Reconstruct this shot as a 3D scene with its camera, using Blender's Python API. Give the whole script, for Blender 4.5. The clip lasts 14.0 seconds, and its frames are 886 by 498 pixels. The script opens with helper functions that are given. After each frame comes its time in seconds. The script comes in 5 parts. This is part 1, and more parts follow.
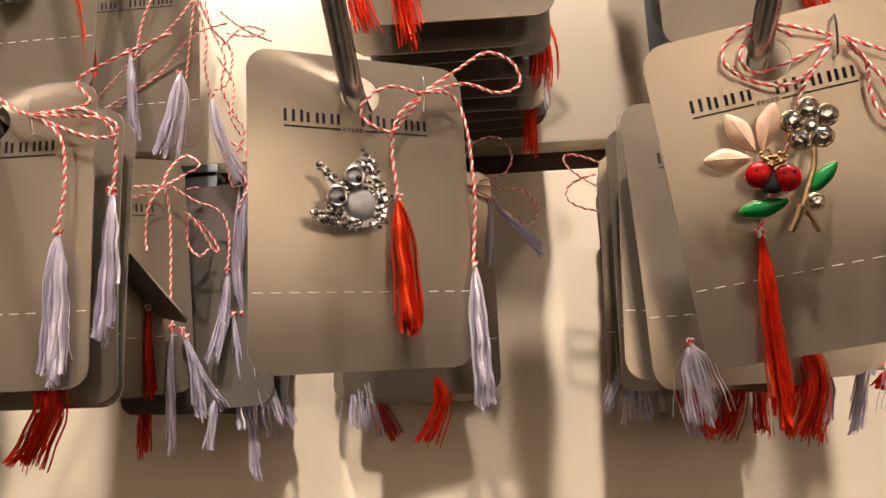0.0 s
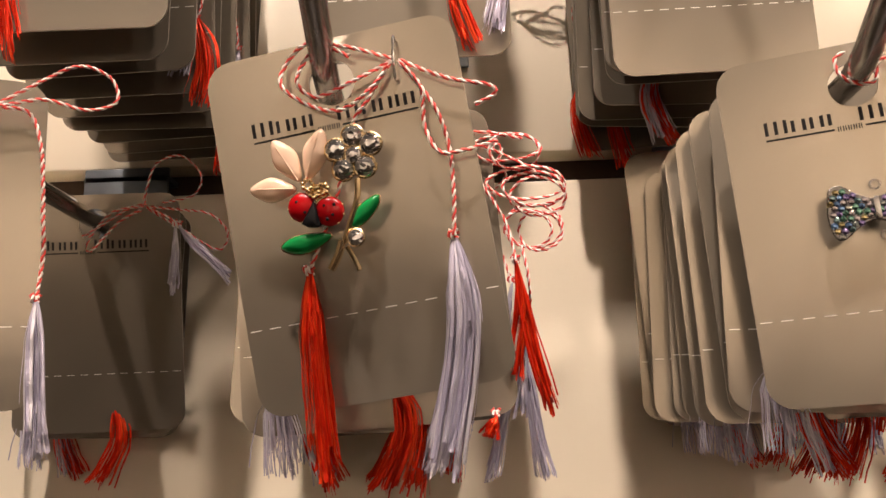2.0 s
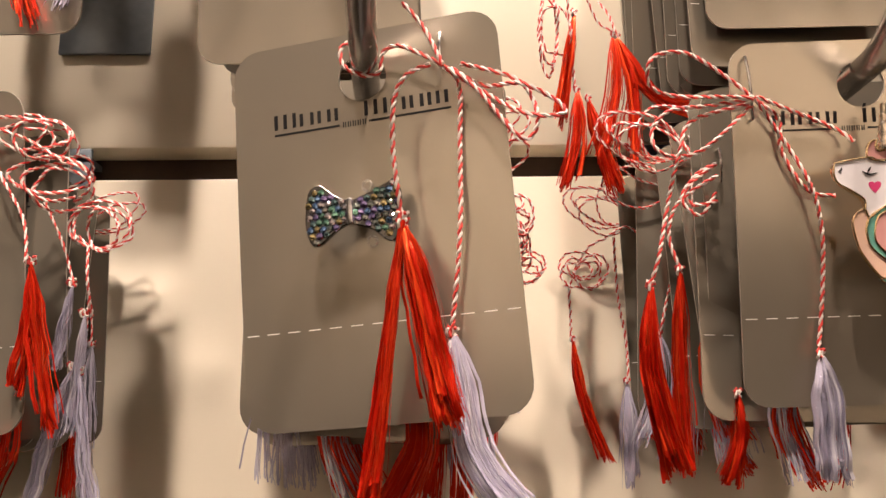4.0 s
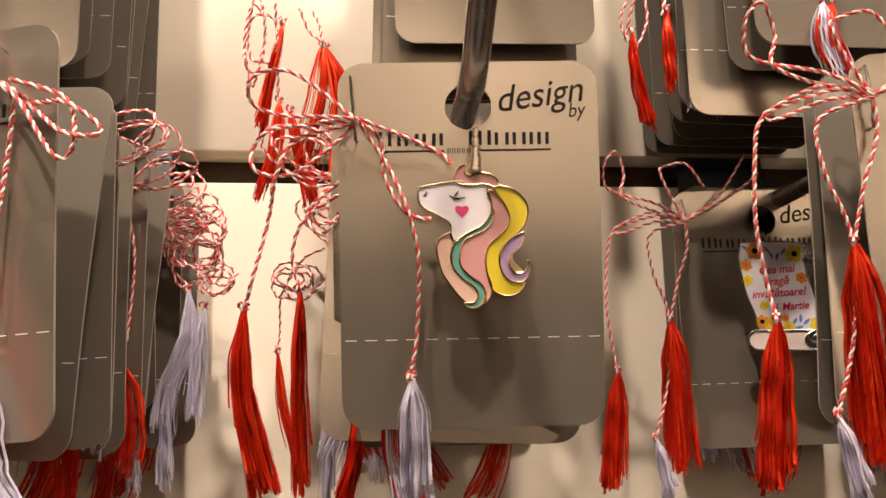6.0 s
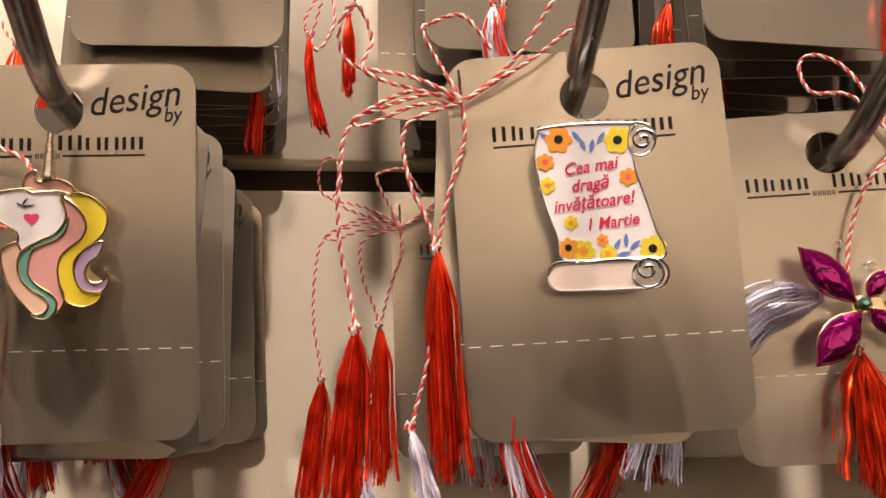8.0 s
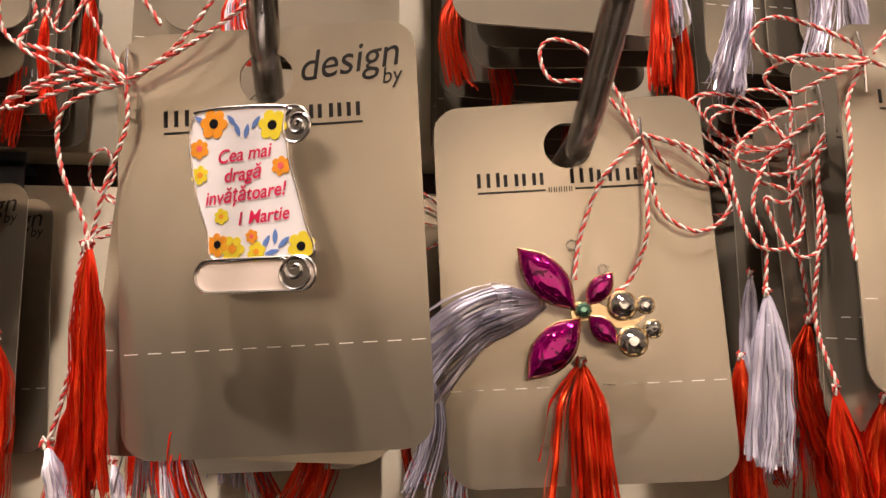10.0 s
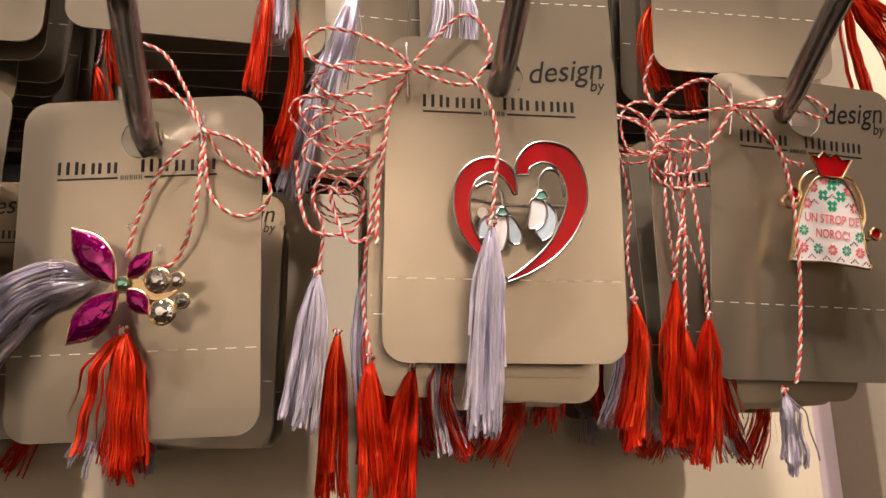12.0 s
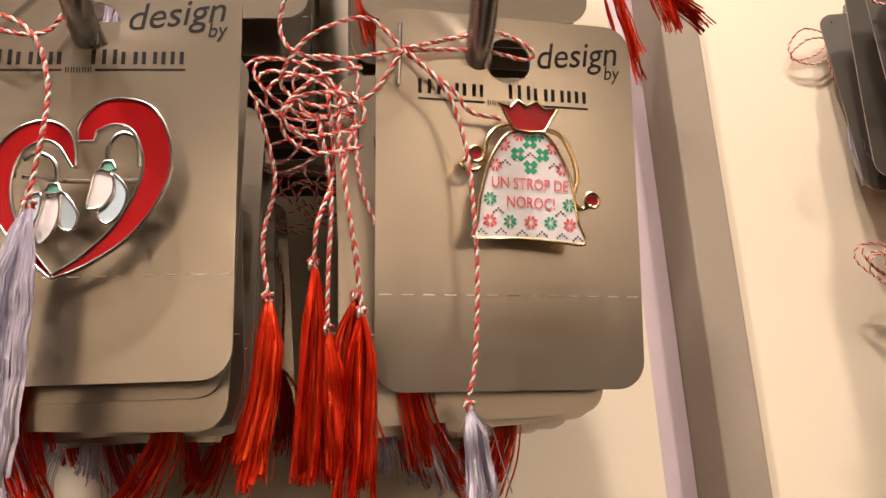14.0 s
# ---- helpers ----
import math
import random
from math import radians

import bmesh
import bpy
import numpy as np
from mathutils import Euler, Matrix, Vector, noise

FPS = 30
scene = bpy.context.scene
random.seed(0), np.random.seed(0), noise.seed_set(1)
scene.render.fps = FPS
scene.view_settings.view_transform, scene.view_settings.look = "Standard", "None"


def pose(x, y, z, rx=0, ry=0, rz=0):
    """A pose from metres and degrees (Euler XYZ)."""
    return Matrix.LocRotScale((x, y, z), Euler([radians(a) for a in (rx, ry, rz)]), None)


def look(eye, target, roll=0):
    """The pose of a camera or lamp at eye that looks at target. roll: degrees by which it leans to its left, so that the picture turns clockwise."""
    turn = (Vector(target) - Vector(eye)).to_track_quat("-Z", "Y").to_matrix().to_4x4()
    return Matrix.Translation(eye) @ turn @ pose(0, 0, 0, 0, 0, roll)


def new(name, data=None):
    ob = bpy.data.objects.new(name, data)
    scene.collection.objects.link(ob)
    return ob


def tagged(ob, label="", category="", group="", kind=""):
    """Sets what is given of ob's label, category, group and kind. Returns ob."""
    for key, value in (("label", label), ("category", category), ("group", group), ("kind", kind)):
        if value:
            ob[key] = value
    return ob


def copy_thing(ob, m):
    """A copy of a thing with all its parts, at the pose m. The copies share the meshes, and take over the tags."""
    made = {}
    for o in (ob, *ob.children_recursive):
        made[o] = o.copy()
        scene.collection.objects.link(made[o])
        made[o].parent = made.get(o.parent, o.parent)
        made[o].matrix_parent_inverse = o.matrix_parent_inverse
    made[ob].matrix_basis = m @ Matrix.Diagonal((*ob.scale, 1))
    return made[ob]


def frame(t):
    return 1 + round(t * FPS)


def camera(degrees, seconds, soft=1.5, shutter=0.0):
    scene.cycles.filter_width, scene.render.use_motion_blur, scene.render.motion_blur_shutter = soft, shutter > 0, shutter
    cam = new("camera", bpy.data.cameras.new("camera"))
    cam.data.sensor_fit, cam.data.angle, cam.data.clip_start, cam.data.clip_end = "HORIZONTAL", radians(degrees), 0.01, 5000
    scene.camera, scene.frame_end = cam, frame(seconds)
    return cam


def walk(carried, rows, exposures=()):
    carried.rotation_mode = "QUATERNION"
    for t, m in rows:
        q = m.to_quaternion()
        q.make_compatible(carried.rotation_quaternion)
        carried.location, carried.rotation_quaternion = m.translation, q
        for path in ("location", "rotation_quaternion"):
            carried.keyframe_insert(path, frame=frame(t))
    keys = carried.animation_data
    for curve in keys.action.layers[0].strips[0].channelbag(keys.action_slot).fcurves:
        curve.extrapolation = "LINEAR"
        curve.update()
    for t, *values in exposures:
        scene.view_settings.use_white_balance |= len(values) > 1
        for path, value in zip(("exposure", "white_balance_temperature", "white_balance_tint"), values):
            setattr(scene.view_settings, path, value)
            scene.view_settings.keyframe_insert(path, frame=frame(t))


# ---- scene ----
cam = camera(60.1, 14.0)
METRES, EYE, TILT, LEAN, TURN = 0.64, 1.5, 13.0, 2.0, 5.0
ROWS = [
    (0.0, 0.0, 0.0, 0.0, 0.0, 0.0, -0.0),
    (0.5, 0.0458, 0.0102, -0.0025, -1.2, -0.02, -0.15),
    (1.0, 0.0722, 0.0211, -0.0038, -1.79, 0.13, -0.3),
    (1.5, 0.1077, 0.0221, 0.0029, -2.05, 0.42, -0.6),
    (2.0, 0.1525, 0.0215, 0.0098, -2.78, 0.93, -0.91),
    (2.5, 0.2026, 0.0226, 0.0081, -3.6, 1.25, -1.34),
    (3.0, 0.2428, 0.0261, 0.0097, -4.68, 1.2, -1.63),
    (3.5, 0.2704, 0.0319, 0.0138, -6.01, 1.24, -1.87),
    (4.0, 0.3109, 0.0373, 0.0137, -7.19, 1.51, -2.23),
    (6.5, 0.4709, 0.0171, 0.0328, -10.23, 0.89, -3.02),
    (7.0, 0.509, 0.0118, 0.0337, -10.75, 1.16, -2.86),
    (7.5, 0.543, 0.0052, 0.0373, -10.96, 1.18, -2.97),
    (10.0, 0.6745, 0.0098, 0.0435, -11.35, 1.66, -3.66),
    (10.5, 0.7087, -0.0117, 0.0489, -11.55, 2.07, -4.18),
    (11.0, 0.7314, -0.0286, 0.0476, -12.52, 2.11, -4.72),
    (11.5, 0.7626, -0.0419, 0.0432, -13.22, 2.12, -4.73),
    (12.0, 0.8127, -0.0526, 0.0439, -13.63, 2.35, -4.36),
    (12.5, 0.8599, -0.0563, 0.0428, -13.94, 2.86, -4.03),
    (13.0, 0.8927, -0.0444, 0.0468, -13.88, 3.59, -3.69),
    (13.5, 0.9234, -0.0291, 0.0423, -13.13, 3.7, -2.87),
    (14.0, 0.9621, -0.02, 0.0434, -12.12, 3.63, -1.84),
]
walk(cam, [(t, pose(0, 0, EYE, TILT, LEAN, TURN) @ pose(METRES * x, METRES * y, METRES * z, 90 + pitch, roll, yaw)) for t, x, y, z, yaw, pitch, roll in ROWS])
from mathutils import geometry


# ---- light ----
world = bpy.data.worlds.new("shop_air")
world.use_nodes = True
world.node_tree.nodes["Background"].inputs["Color"].default_value = (1.0, 0.86, 0.7, 1)
world.node_tree.nodes["Background"].inputs["Strength"].default_value = 0.004
scene.world = world
scene.view_settings.exposure = 0.0

# Last three are added: they brighten the south wall that the cards mirror.
SPOTS = [(-0.42, -0.5), (0.05, -0.62), (0.5, -0.5), (1.0, -0.62), (-1.2, -1.45), (0.3, -1.45), (1.8, -1.45)]
CEIL = 3.05
for lx, ly in SPOTS:
    lamp = bpy.data.lights.new("ceiling_spot", "AREA")
    lamp.shape, lamp.size = "DISK", 0.075
    lamp.energy = {-0.42: 5.2, 0.05: 5.7, 0.5: 4.0, 1.0: 3.4}[lx] if ly > -1 else {-1.2: 8.0, 0.3: 12.5, 1.8: 14.5}[lx]
    lamp.color = (1.0, 0.81, 0.70)
    lamp.spread = radians(75 if ly > -1 else 70)
    new("ceiling_spot_lamp", lamp).matrix_world = look((lx, ly, CEIL - 0.035), (lx * 0.85 + 0.05, 0.3 if ly > -1 else -2.3, 1.5 if ly > -1 else 1.6))


# ---- materials ----
def node_mat(name, base, rough=0.5, metal=0.0, **extra):
    """A Principled material; returns it with its tree and shader node."""
    m = bpy.data.materials.new(name)
    m.use_nodes = True
    b = m.node_tree.nodes["Principled BSDF"]
    b.inputs["Base Color"].default_value = (*base, 1)
    b.inputs["Roughness"].default_value = rough
    b.inputs["Metallic"].default_value = metal
    for k, v in extra.items():
        b.inputs[k.replace("_", " ")].default_value = v
    return m


def grain(m, scale, strength, colour=0.0, rough=0.0, stretch=(1, 1, 1), coarse=None, detail=4.0):
    """Fine relief and colour variation on the object's own coordinates."""
    t = m.node_tree
    n, l = t.nodes, t.links
    b = n["Principled BSDF"]
    co = n.new("ShaderNodeTexCoord")
    mp = n.new("ShaderNodeMapping")
    mp.inputs["Scale"].default_value = stretch
    l.new(co.outputs["Object"], mp.inputs["Vector"])
    no = n.new("ShaderNodeTexNoise")
    no.inputs["Scale"].default_value = scale
    no.inputs["Detail"].default_value = detail
    l.new(mp.outputs["Vector"], no.inputs["Vector"])
    if strength:
        bu = n.new("ShaderNodeBump")
        bu.inputs["Strength"].default_value = strength
        bu.inputs["Distance"].default_value = 0.0005
        l.new(no.outputs["Fac"], bu.inputs["Height"])
        l.new(bu.outputs["Normal"], b.inputs["Normal"])
    if colour:
        src = no
        if coarse:
            src = n.new("ShaderNodeTexNoise")
            src.inputs["Scale"].default_value = coarse
            l.new(mp.outputs["Vector"], src.inputs["Vector"])
        base = b.inputs["Base Color"].default_value[:3]
        mx = n.new("ShaderNodeMix")
        mx.data_type = "RGBA"
        mx.inputs["A"].default_value = (*[c * (1 - colour) for c in base], 1)
        mx.inputs["B"].default_value = (*[min(1, c * (1 + colour)) for c in base], 1)
        l.new(src.outputs["Fac"], mx.inputs["Factor"])
        l.new(mx.outputs["Result"], b.inputs["Base Color"])
    if rough:
        mr = n.new("ShaderNodeMapRange")
        r0 = b.inputs["Roughness"].default_value
        mr.inputs["To Min"].default_value, mr.inputs["To Max"].default_value = r0 - rough, r0 + rough
        l.new(no.outputs["Fac"], mr.inputs["Value"])
        l.new(mr.outputs["Result"], b.inputs["Roughness"])
    return m


def island_tint(m, colours):
    """Gives every loose piece of a mesh one of some colours."""
    t = m.node_tree
    g = t.nodes.new("ShaderNodeNewGeometry")
    r = t.nodes.new("ShaderNodeValToRGB")
    r.color_ramp.interpolation = "CONSTANT"
    while len(r.color_ramp.elements) < len(colours):
        r.color_ramp.elements.new(0.5)
    for i, c in enumerate(colours):
        r.color_ramp.elements[i].position = i / len(colours)
        r.color_ramp.elements[i].color = (*c, 1)
    t.links.new(g.outputs["Random Per Island"], r.inputs["Fac"])
    t.links.new(r.outputs["Color"], t.nodes["Principled BSDF"].inputs["Base Color"])
    return m


CARD = grain(node_mat("pearl_card", (0.45, 0.397, 0.312), 0.21, 0.71), 1500, 0.0, 0.02, 0.008, coarse=35)
# Grey backs, coloured darker to hold the shadow on the turned stacks.
CARD_BACK = grain(node_mat("shaded_card_back", (0.085, 0.076, 0.064), 0.6), 700, 0.1, 0.05)
INK = node_mat("black_ink", (0.010, 0.009, 0.009), 0.5, 0.0, Specular_IOR_Level=0.15)
CARD_EDGE = node_mat("card_edge", (0.40, 0.36, 0.30), 0.7)
PERF = node_mat("cut_card_edge", (0.85, 0.82, 0.76), 0.6)
WALL = grain(node_mat("cream_laminate", (0.80, 0.72, 0.565), 0.42), 260, 0.05, 0.03, 0.05, coarse=6)
# Brown core taken near black: the shade inside the grooves is in its colour.
SLOT = grain(node_mat("shaded_slot_core", (0.05, 0.03, 0.018), 0.8), 300, 0.3, 0.25)
LILAC = grain(node_mat("lilac_upright", (0.62, 0.53, 0.58), 0.45), 300, 0.05, 0.05)
STEEL = grain(node_mat("grey_steel_rod", (0.35, 0.335, 0.32), 0.24, 1.0), 500, 0.06, 0.15, 0.08, (1, 1, 0.1))
PLATE = grain(node_mat("blue_grey_steel_plate", (0.22, 0.25, 0.28), 0.35, 0.9), 300, 0.05, 0.15, 0.06)
WIRE = node_mat("staple_wire", (0.75, 0.75, 0.76), 0.22, 1.0)
C_RED = grain(node_mat("red_cotton", (0.68, 0.035, 0.022), 0.65, 0.0, Sheen_Weight=0.3), 3000, 0.4, 0.2)
C_WHITE = grain(node_mat("white_cotton", (0.86, 0.78, 0.72), 0.65, 0.0, Sheen_Weight=0.3), 3000, 0.4, 0.1)
# Last tint of each floss paints lit glints; T_RED's orange sheen imitates light shining through.
T_RED = island_tint(grain(node_mat("red_satin_floss", (0.7, 0.04, 0.015), 0.33, 0.5, Specular_IOR_Level=1.0, Specular_Tint=(1, 0.5, 0.2, 1), Sheen_Weight=0.08, Sheen_Roughness=0.35, Sheen_Tint=(1, 0.3, 0.08, 1)), 900, 0.3, 0.0, 0.08), [(0.58, 0.010, 0.004), (0.66, 0.020, 0.006), (0.62, 0.014, 0.005), (0.84, 0.065, 0.014)])
T_WHITE = island_tint(grain(node_mat("lilac_white_floss", (0.75, 0.72, 0.8), 0.24, 0.3, Specular_IOR_Level=1.0, Sheen_Weight=0.1, Sheen_Roughness=0.35), 900, 0.3, 0.0, 0.08), [(0.57, 0.54, 0.68), (0.61, 0.58, 0.71), (0.58, 0.55, 0.69), (0.78, 0.76, 0.83)])
GOLD = grain(node_mat("gold_plate", (0.88, 0.68, 0.40), 0.27, 1.0), 1500, 0.02, 0.08)
SILVER = grain(node_mat("silver_plate", (0.68, 0.665, 0.65), 0.25, 1.0), 1500, 0.02, 0.1)
DARK_SILVER = grain(node_mat("tarnished_silver", (0.22, 0.215, 0.21), 0.15, 1.0), 1500, 0.3, 0.2)
EYE_GLASS = node_mat("grey_glass", (0.30, 0.31, 0.32), 0.05, 0.3, Coat_Weight=1.0)
CLEAR = grain(node_mat("clear_crystal", (0.84, 0.83, 0.82), 0.03, 0.95, Coat_Weight=0.8), 480, 1.0, detail=0.0)
AURORAS = [grain(node_mat("aurora_crystal", c, 0.03, 0.85, Coat_Weight=0.8), 1300, 0.0, 0.15) for c in ((0.20, 0.36, 0.66), (0.50, 0.50, 0.46), (0.26, 0.55, 0.42), (0.55, 0.46, 0.22), (0.38, 0.30, 0.62), (0.66, 0.60, 0.62), (0.24, 0.40, 0.42), (0.30, 0.34, 0.32))]
CLEAR_PLASTIC = node_mat("clear_plastic", (0.9, 0.88, 0.85), 0.1, 0.0, Transmission_Weight=0.9)
MAGENTA = grain(node_mat("magenta_glass", (0.36, 0.0005, 0.17), 0.04, 0.8, Coat_Weight=0.6), 420, 1.0, detail=1.0)
MOON = grain(node_mat("moonstone", (0.34, 0.345, 0.33), 0.15, 0.0, Coat_Weight=0.7), 200, 0.0, 0.08)


def enamel(name, c):
    return grain(node_mat(name, c, 0.26, 0.0, Coat_Weight=0.08, Coat_Roughness=0.08, Specular_IOR_Level=0.25), 300, 0.02, 0.05)


E_RED, E_WHITE, E_YELLOW = enamel("red_enamel", (0.37, 0.003, 0.006)), enamel("white_enamel", (0.86, 0.83, 0.85)), enamel("yellow_enamel", (0.82, 0.66, 0.05))
E_PINK, E_TEAL, E_LILAC = enamel("dusty_pink_enamel", (0.70, 0.36, 0.33)), enamel("teal_enamel", (0.16, 0.42, 0.34)), enamel("lilac_enamel", (0.58, 0.42, 0.66))
E_GREEN, E_BLACK, E_CHEEK = enamel("green_enamel", (0.005, 0.20, 0.045)), enamel("black_enamel", (0.012, 0.012, 0.014)), enamel("hot_pink_enamel", (0.80, 0.08, 0.24))
E_PEACH, E_SKY, E_SHELL = enamel("peach_enamel", (0.80, 0.55, 0.42)), enamel("pale_blue_enamel", (0.55, 0.68, 0.78)), grain(node_mat("peach_shell", (0.84, 0.60, 0.43), 0.2, 0.0, Coat_Weight=0.6), 250, 0.2, 0.12, 0.0, (1, 1, 0.25))
P_RED, P_GREEN, P_BLUE = node_mat("crimson_print", (0.68, 0.02, 0.09), 0.3), node_mat("green_print", (0.02, 0.36, 0.20), 0.3), node_mat("blue_print", (0.14, 0.25, 0.60), 0.3)
P_ORANGE, P_CORAL = node_mat("orange_print", (0.85, 0.33, 0.03), 0.3), node_mat("coral_print", (0.80, 0.13, 0.15), 0.3)
TILE = grain(node_mat("dark_floor_tile", (0.055, 0.040, 0.026), 0.35), 60, 0.05, 0.2)
PAINT = grain(node_mat("cream_wall_paint", (0.72, 0.65, 0.55), 0.7), 120, 0.1, 0.05)
CEILING = grain(node_mat("grey_ceiling_paint", (0.20, 0.19, 0.18), 0.8), 120, 0.1, 0.04)
GLOW = node_mat("lamp_glow", (1, 0.9, 0.75), 0.5)
GLOW.node_tree.nodes["Principled BSDF"].inputs["Emission Color"].default_value = (1.0, 0.8, 0.58, 1)
GLOW.node_tree.nodes["Principled BSDF"].inputs["Emission Strength"].default_value = 12.0


# ---- mesh helpers (millimetres in a thing's own frame: x right, y away from the viewer, z up) ----
MM = 0.001


def link_bm(name, bm, mats, parent=None, label="", smooth=True, scale=MM):
    me = bpy.data.meshes.new(name)
    if scale != 1:
        bmesh.ops.scale(bm, vec=(scale,) * 3, verts=bm.verts)
    bm.normal_update()
    bm.to_mesh(me)
    bm.free()
    for m in mats if isinstance(mats, (list, tuple)) else [mats]:
        me.materials.append(m)
    if smooth:
        me.shade_smooth()
        me.set_sharp_from_angle(angle=radians(42))
    ob = new(name, me)
    if parent:
        ob.parent = parent
    if label:
        tagged(ob, label)
    return ob


def part(name, bm, mats, parent, label="", smooth=True):
    return link_bm(name, bm, mats, parent, label, smooth)


def box(bm, x0, y0, z0, x1, y1, z1, bevel=0.0):
    m = Matrix.LocRotScale(((x0 + x1) / 2, (y0 + y1) / 2, (z0 + z1) / 2), None, (x1 - x0, y1 - y0, z1 - z0))
    g = bmesh.ops.create_cube(bm, size=1, matrix=m)["verts"]
    if bevel:
        es = list({e for v in g for e in v.link_edges})
        bmesh.ops.bevel(bm, geom=es, offset=bevel, segments=2, affect="EDGES", profile=0.5)
    return g


def spline(pts, step=1.0, closed=False):
    """A smooth line through some points, sampled about every step."""
    p = [Vector(q) for q in pts]
    n, out = len(p), []
    last = n if closed else n - 1
    for i in range(last):
        if closed:
            a, b, c, d = p[i - 1], p[i], p[(i + 1) % n], p[(i + 2) % n]
        else:
            a, b, c, d = p[max(i - 1, 0)], p[i], p[i + 1], p[min(i + 2, n - 1)]
        k = max(2, int((c - b).length / step))
        for j in range(k):
            t = j / k
            out.append(0.5 * ((2 * b) + (c - a) * t + (2 * a - 5 * b + 4 * c - d) * t * t + (3 * b - a - 3 * c + d) * t ** 3))
    if not closed:
        out.append(p[-1])
    return out


def sweep(bm, line, radius, sides=6, mat=0, closed=False, cap=True):
    """A tube along a line; radius is a number or a function of 0..1."""
    n = len(line)
    rings, ref = [], Vector((0.13, -1, 0.21)).normalized()
    for i, c in enumerate(line):
        if closed:
            t = line[(i + 1) % n] - line[i - 1]
        else:
            t = line[min(i + 1, n - 1)] - line[max(i - 1, 0)]
        if t.length < 1e-9:
            t = Vector((0, 0, -1))
        t.normalize()
        u = ref - t * ref.dot(t)
        if u.length < 1e-4:
            u = t.orthogonal()
        u.normalize()
        ref = u
        v = t.cross(u)
        r = radius(i / max(1, n - 1)) if callable(radius) else radius
        rings.append([bm.verts.new(c + (u * math.cos(2 * math.pi * k / sides) + v * math.sin(2 * math.pi * k / sides)) * r) for k in range(sides)])
    for i in range(n if closed else n - 1):
        a, b = rings[i], rings[(i + 1) % n]
        for k in range(sides):
            f = bm.faces.new((a[k], a[(k + 1) % sides], b[(k + 1) % sides], b[k]))
            f.material_index = mat
    if cap and not closed:
        for r in (rings[0][::-1], rings[-1]):
            bm.faces.new(r).material_index = mat


def slab(bm, outline, y0, y1, mat=0):
    """A flat piece with the given outline (x, z), from y0 (back) to y1 (front)."""
    vf = [bm.verts.new((x, y1, z)) for x, z in outline]
    vb = [bm.verts.new((x, y0, z)) for x, z in outline]
    n = len(vf)
    area = sum(outline[i][0] * outline[(i + 1) % n][1] - outline[(i + 1) % n][0] * outline[i][1] for i in range(n))
    fs = []
    for a, b, c in geometry.tessellate_polygon([[Vector((x, z, 0)) for x, z in outline]]):
        (ax, az), (bx, bz), (cx, cz) = outline[a], outline[b], outline[c]
        k = (bx - ax) * (cz - az) - (cx - ax) * (bz - az)
        if abs(k) < 1e-9:
            continue
        if k < 0:
            b, c = c, b
        fs += [bm.faces.new((vf[a], vf[b], vf[c])), bm.faces.new((vb[a], vb[c], vb[b]))]
    for i in range(n):
        q = (vf[i], vb[i], vb[(i + 1) % n], vf[(i + 1) % n])
        fs.append(bm.faces.new(q if area > 0 else q[::-1]))
    for g in fs:
        g.material_index = mat


def dome(bm, outline, y, high, mat=0):
    """A rounded shell over an outline: rim at y, rising towards the viewer."""
    cx, cz = sum(p[0] for p in outline) / len(outline), sum(p[1] for p in outline) / len(outline)
    rings = [[bm.verts.new((cx + (x - cx) * q, y - high * math.sqrt(1 - q * q), cz + (z - cz) * q)) for x, z in outline] for q in (1.0, 0.96, 0.86, 0.68, 0.4)]
    tip, n = bm.verts.new((cx, y - high, cz)), len(outline)
    for a, b in zip(rings, rings[1:]):
        for i in range(n):
            bm.faces.new((a[i], a[(i + 1) % n], b[(i + 1) % n], b[i])).material_index = mat
    for i in range(n):
        bm.faces.new((rings[-1][i], rings[-1][(i + 1) % n], tip)).material_index = mat
    bmesh.ops.recalc_face_normals(bm, faces=bm.faces)


def flat2(pts, step=0.8, closed=True):
    return [(v.x, v.z) for v in spline([(x, 0, z) for x, z in pts], step, closed)]


def ring_line(outline, y):
    return [Vector((x, y, z)) for x, z in outline]


def dot(bm, x, y, z, r, mat=0, squash=0.6, seg=10, ring=6):
    m = Matrix.LocRotScale((x, y, z), None, (r, r * squash, r))
    g = bmesh.ops.create_uvsphere(bm, u_segments=seg, v_segments=ring, radius=1, matrix=m @ Matrix.Rotation(radians(90), 4, "X"))["verts"]
    for f in {f for v in g for f in v.link_faces}:
        f.material_index = mat


def gem(bm, x, y, z, r, sides=8, mat=0, turn=0.0, rx=1.0, tilt=0.0):
    """A faceted stone: table, crown and girdle; rx stretches it along its turned axis into a marquise."""
    c, s = math.cos(turn), math.sin(turn)
    rows = []
    for k, (q, dy) in enumerate(((1.0, 0.0), (0.93, -0.26), (0.66, -0.5), (0.36, -0.62))):
        ring = []
        for i in range(sides):
            a = 2 * math.pi * (i + 0.5 * (k % 2)) / sides
            px, pz = q * r * rx * math.cos(a), q * r * math.sin(a)
            if rx > 1.3:
                pz *= max(0.12, 1 - abs(math.cos(a)) ** 3)
            ring.append(bm.verts.new((x + px * c - pz * s, y + dy * r * min(1, 1.2 / rx + 0.3) + tilt * px, z + px * s + pz * c)))
        rows.append(ring)
    for a, b in zip(rows, rows[1:]):
        for i in range(sides):
            for q in ((a[i], a[(i + 1) % sides], b[i]), (a[(i + 1) % sides], b[(i + 1) % sides], b[i])):
                bm.faces.new(q).material_index = mat
    bm.faces.new(rows[-1]).material_index = mat
    bm.faces.new(rows[0][::-1]).material_index = mat


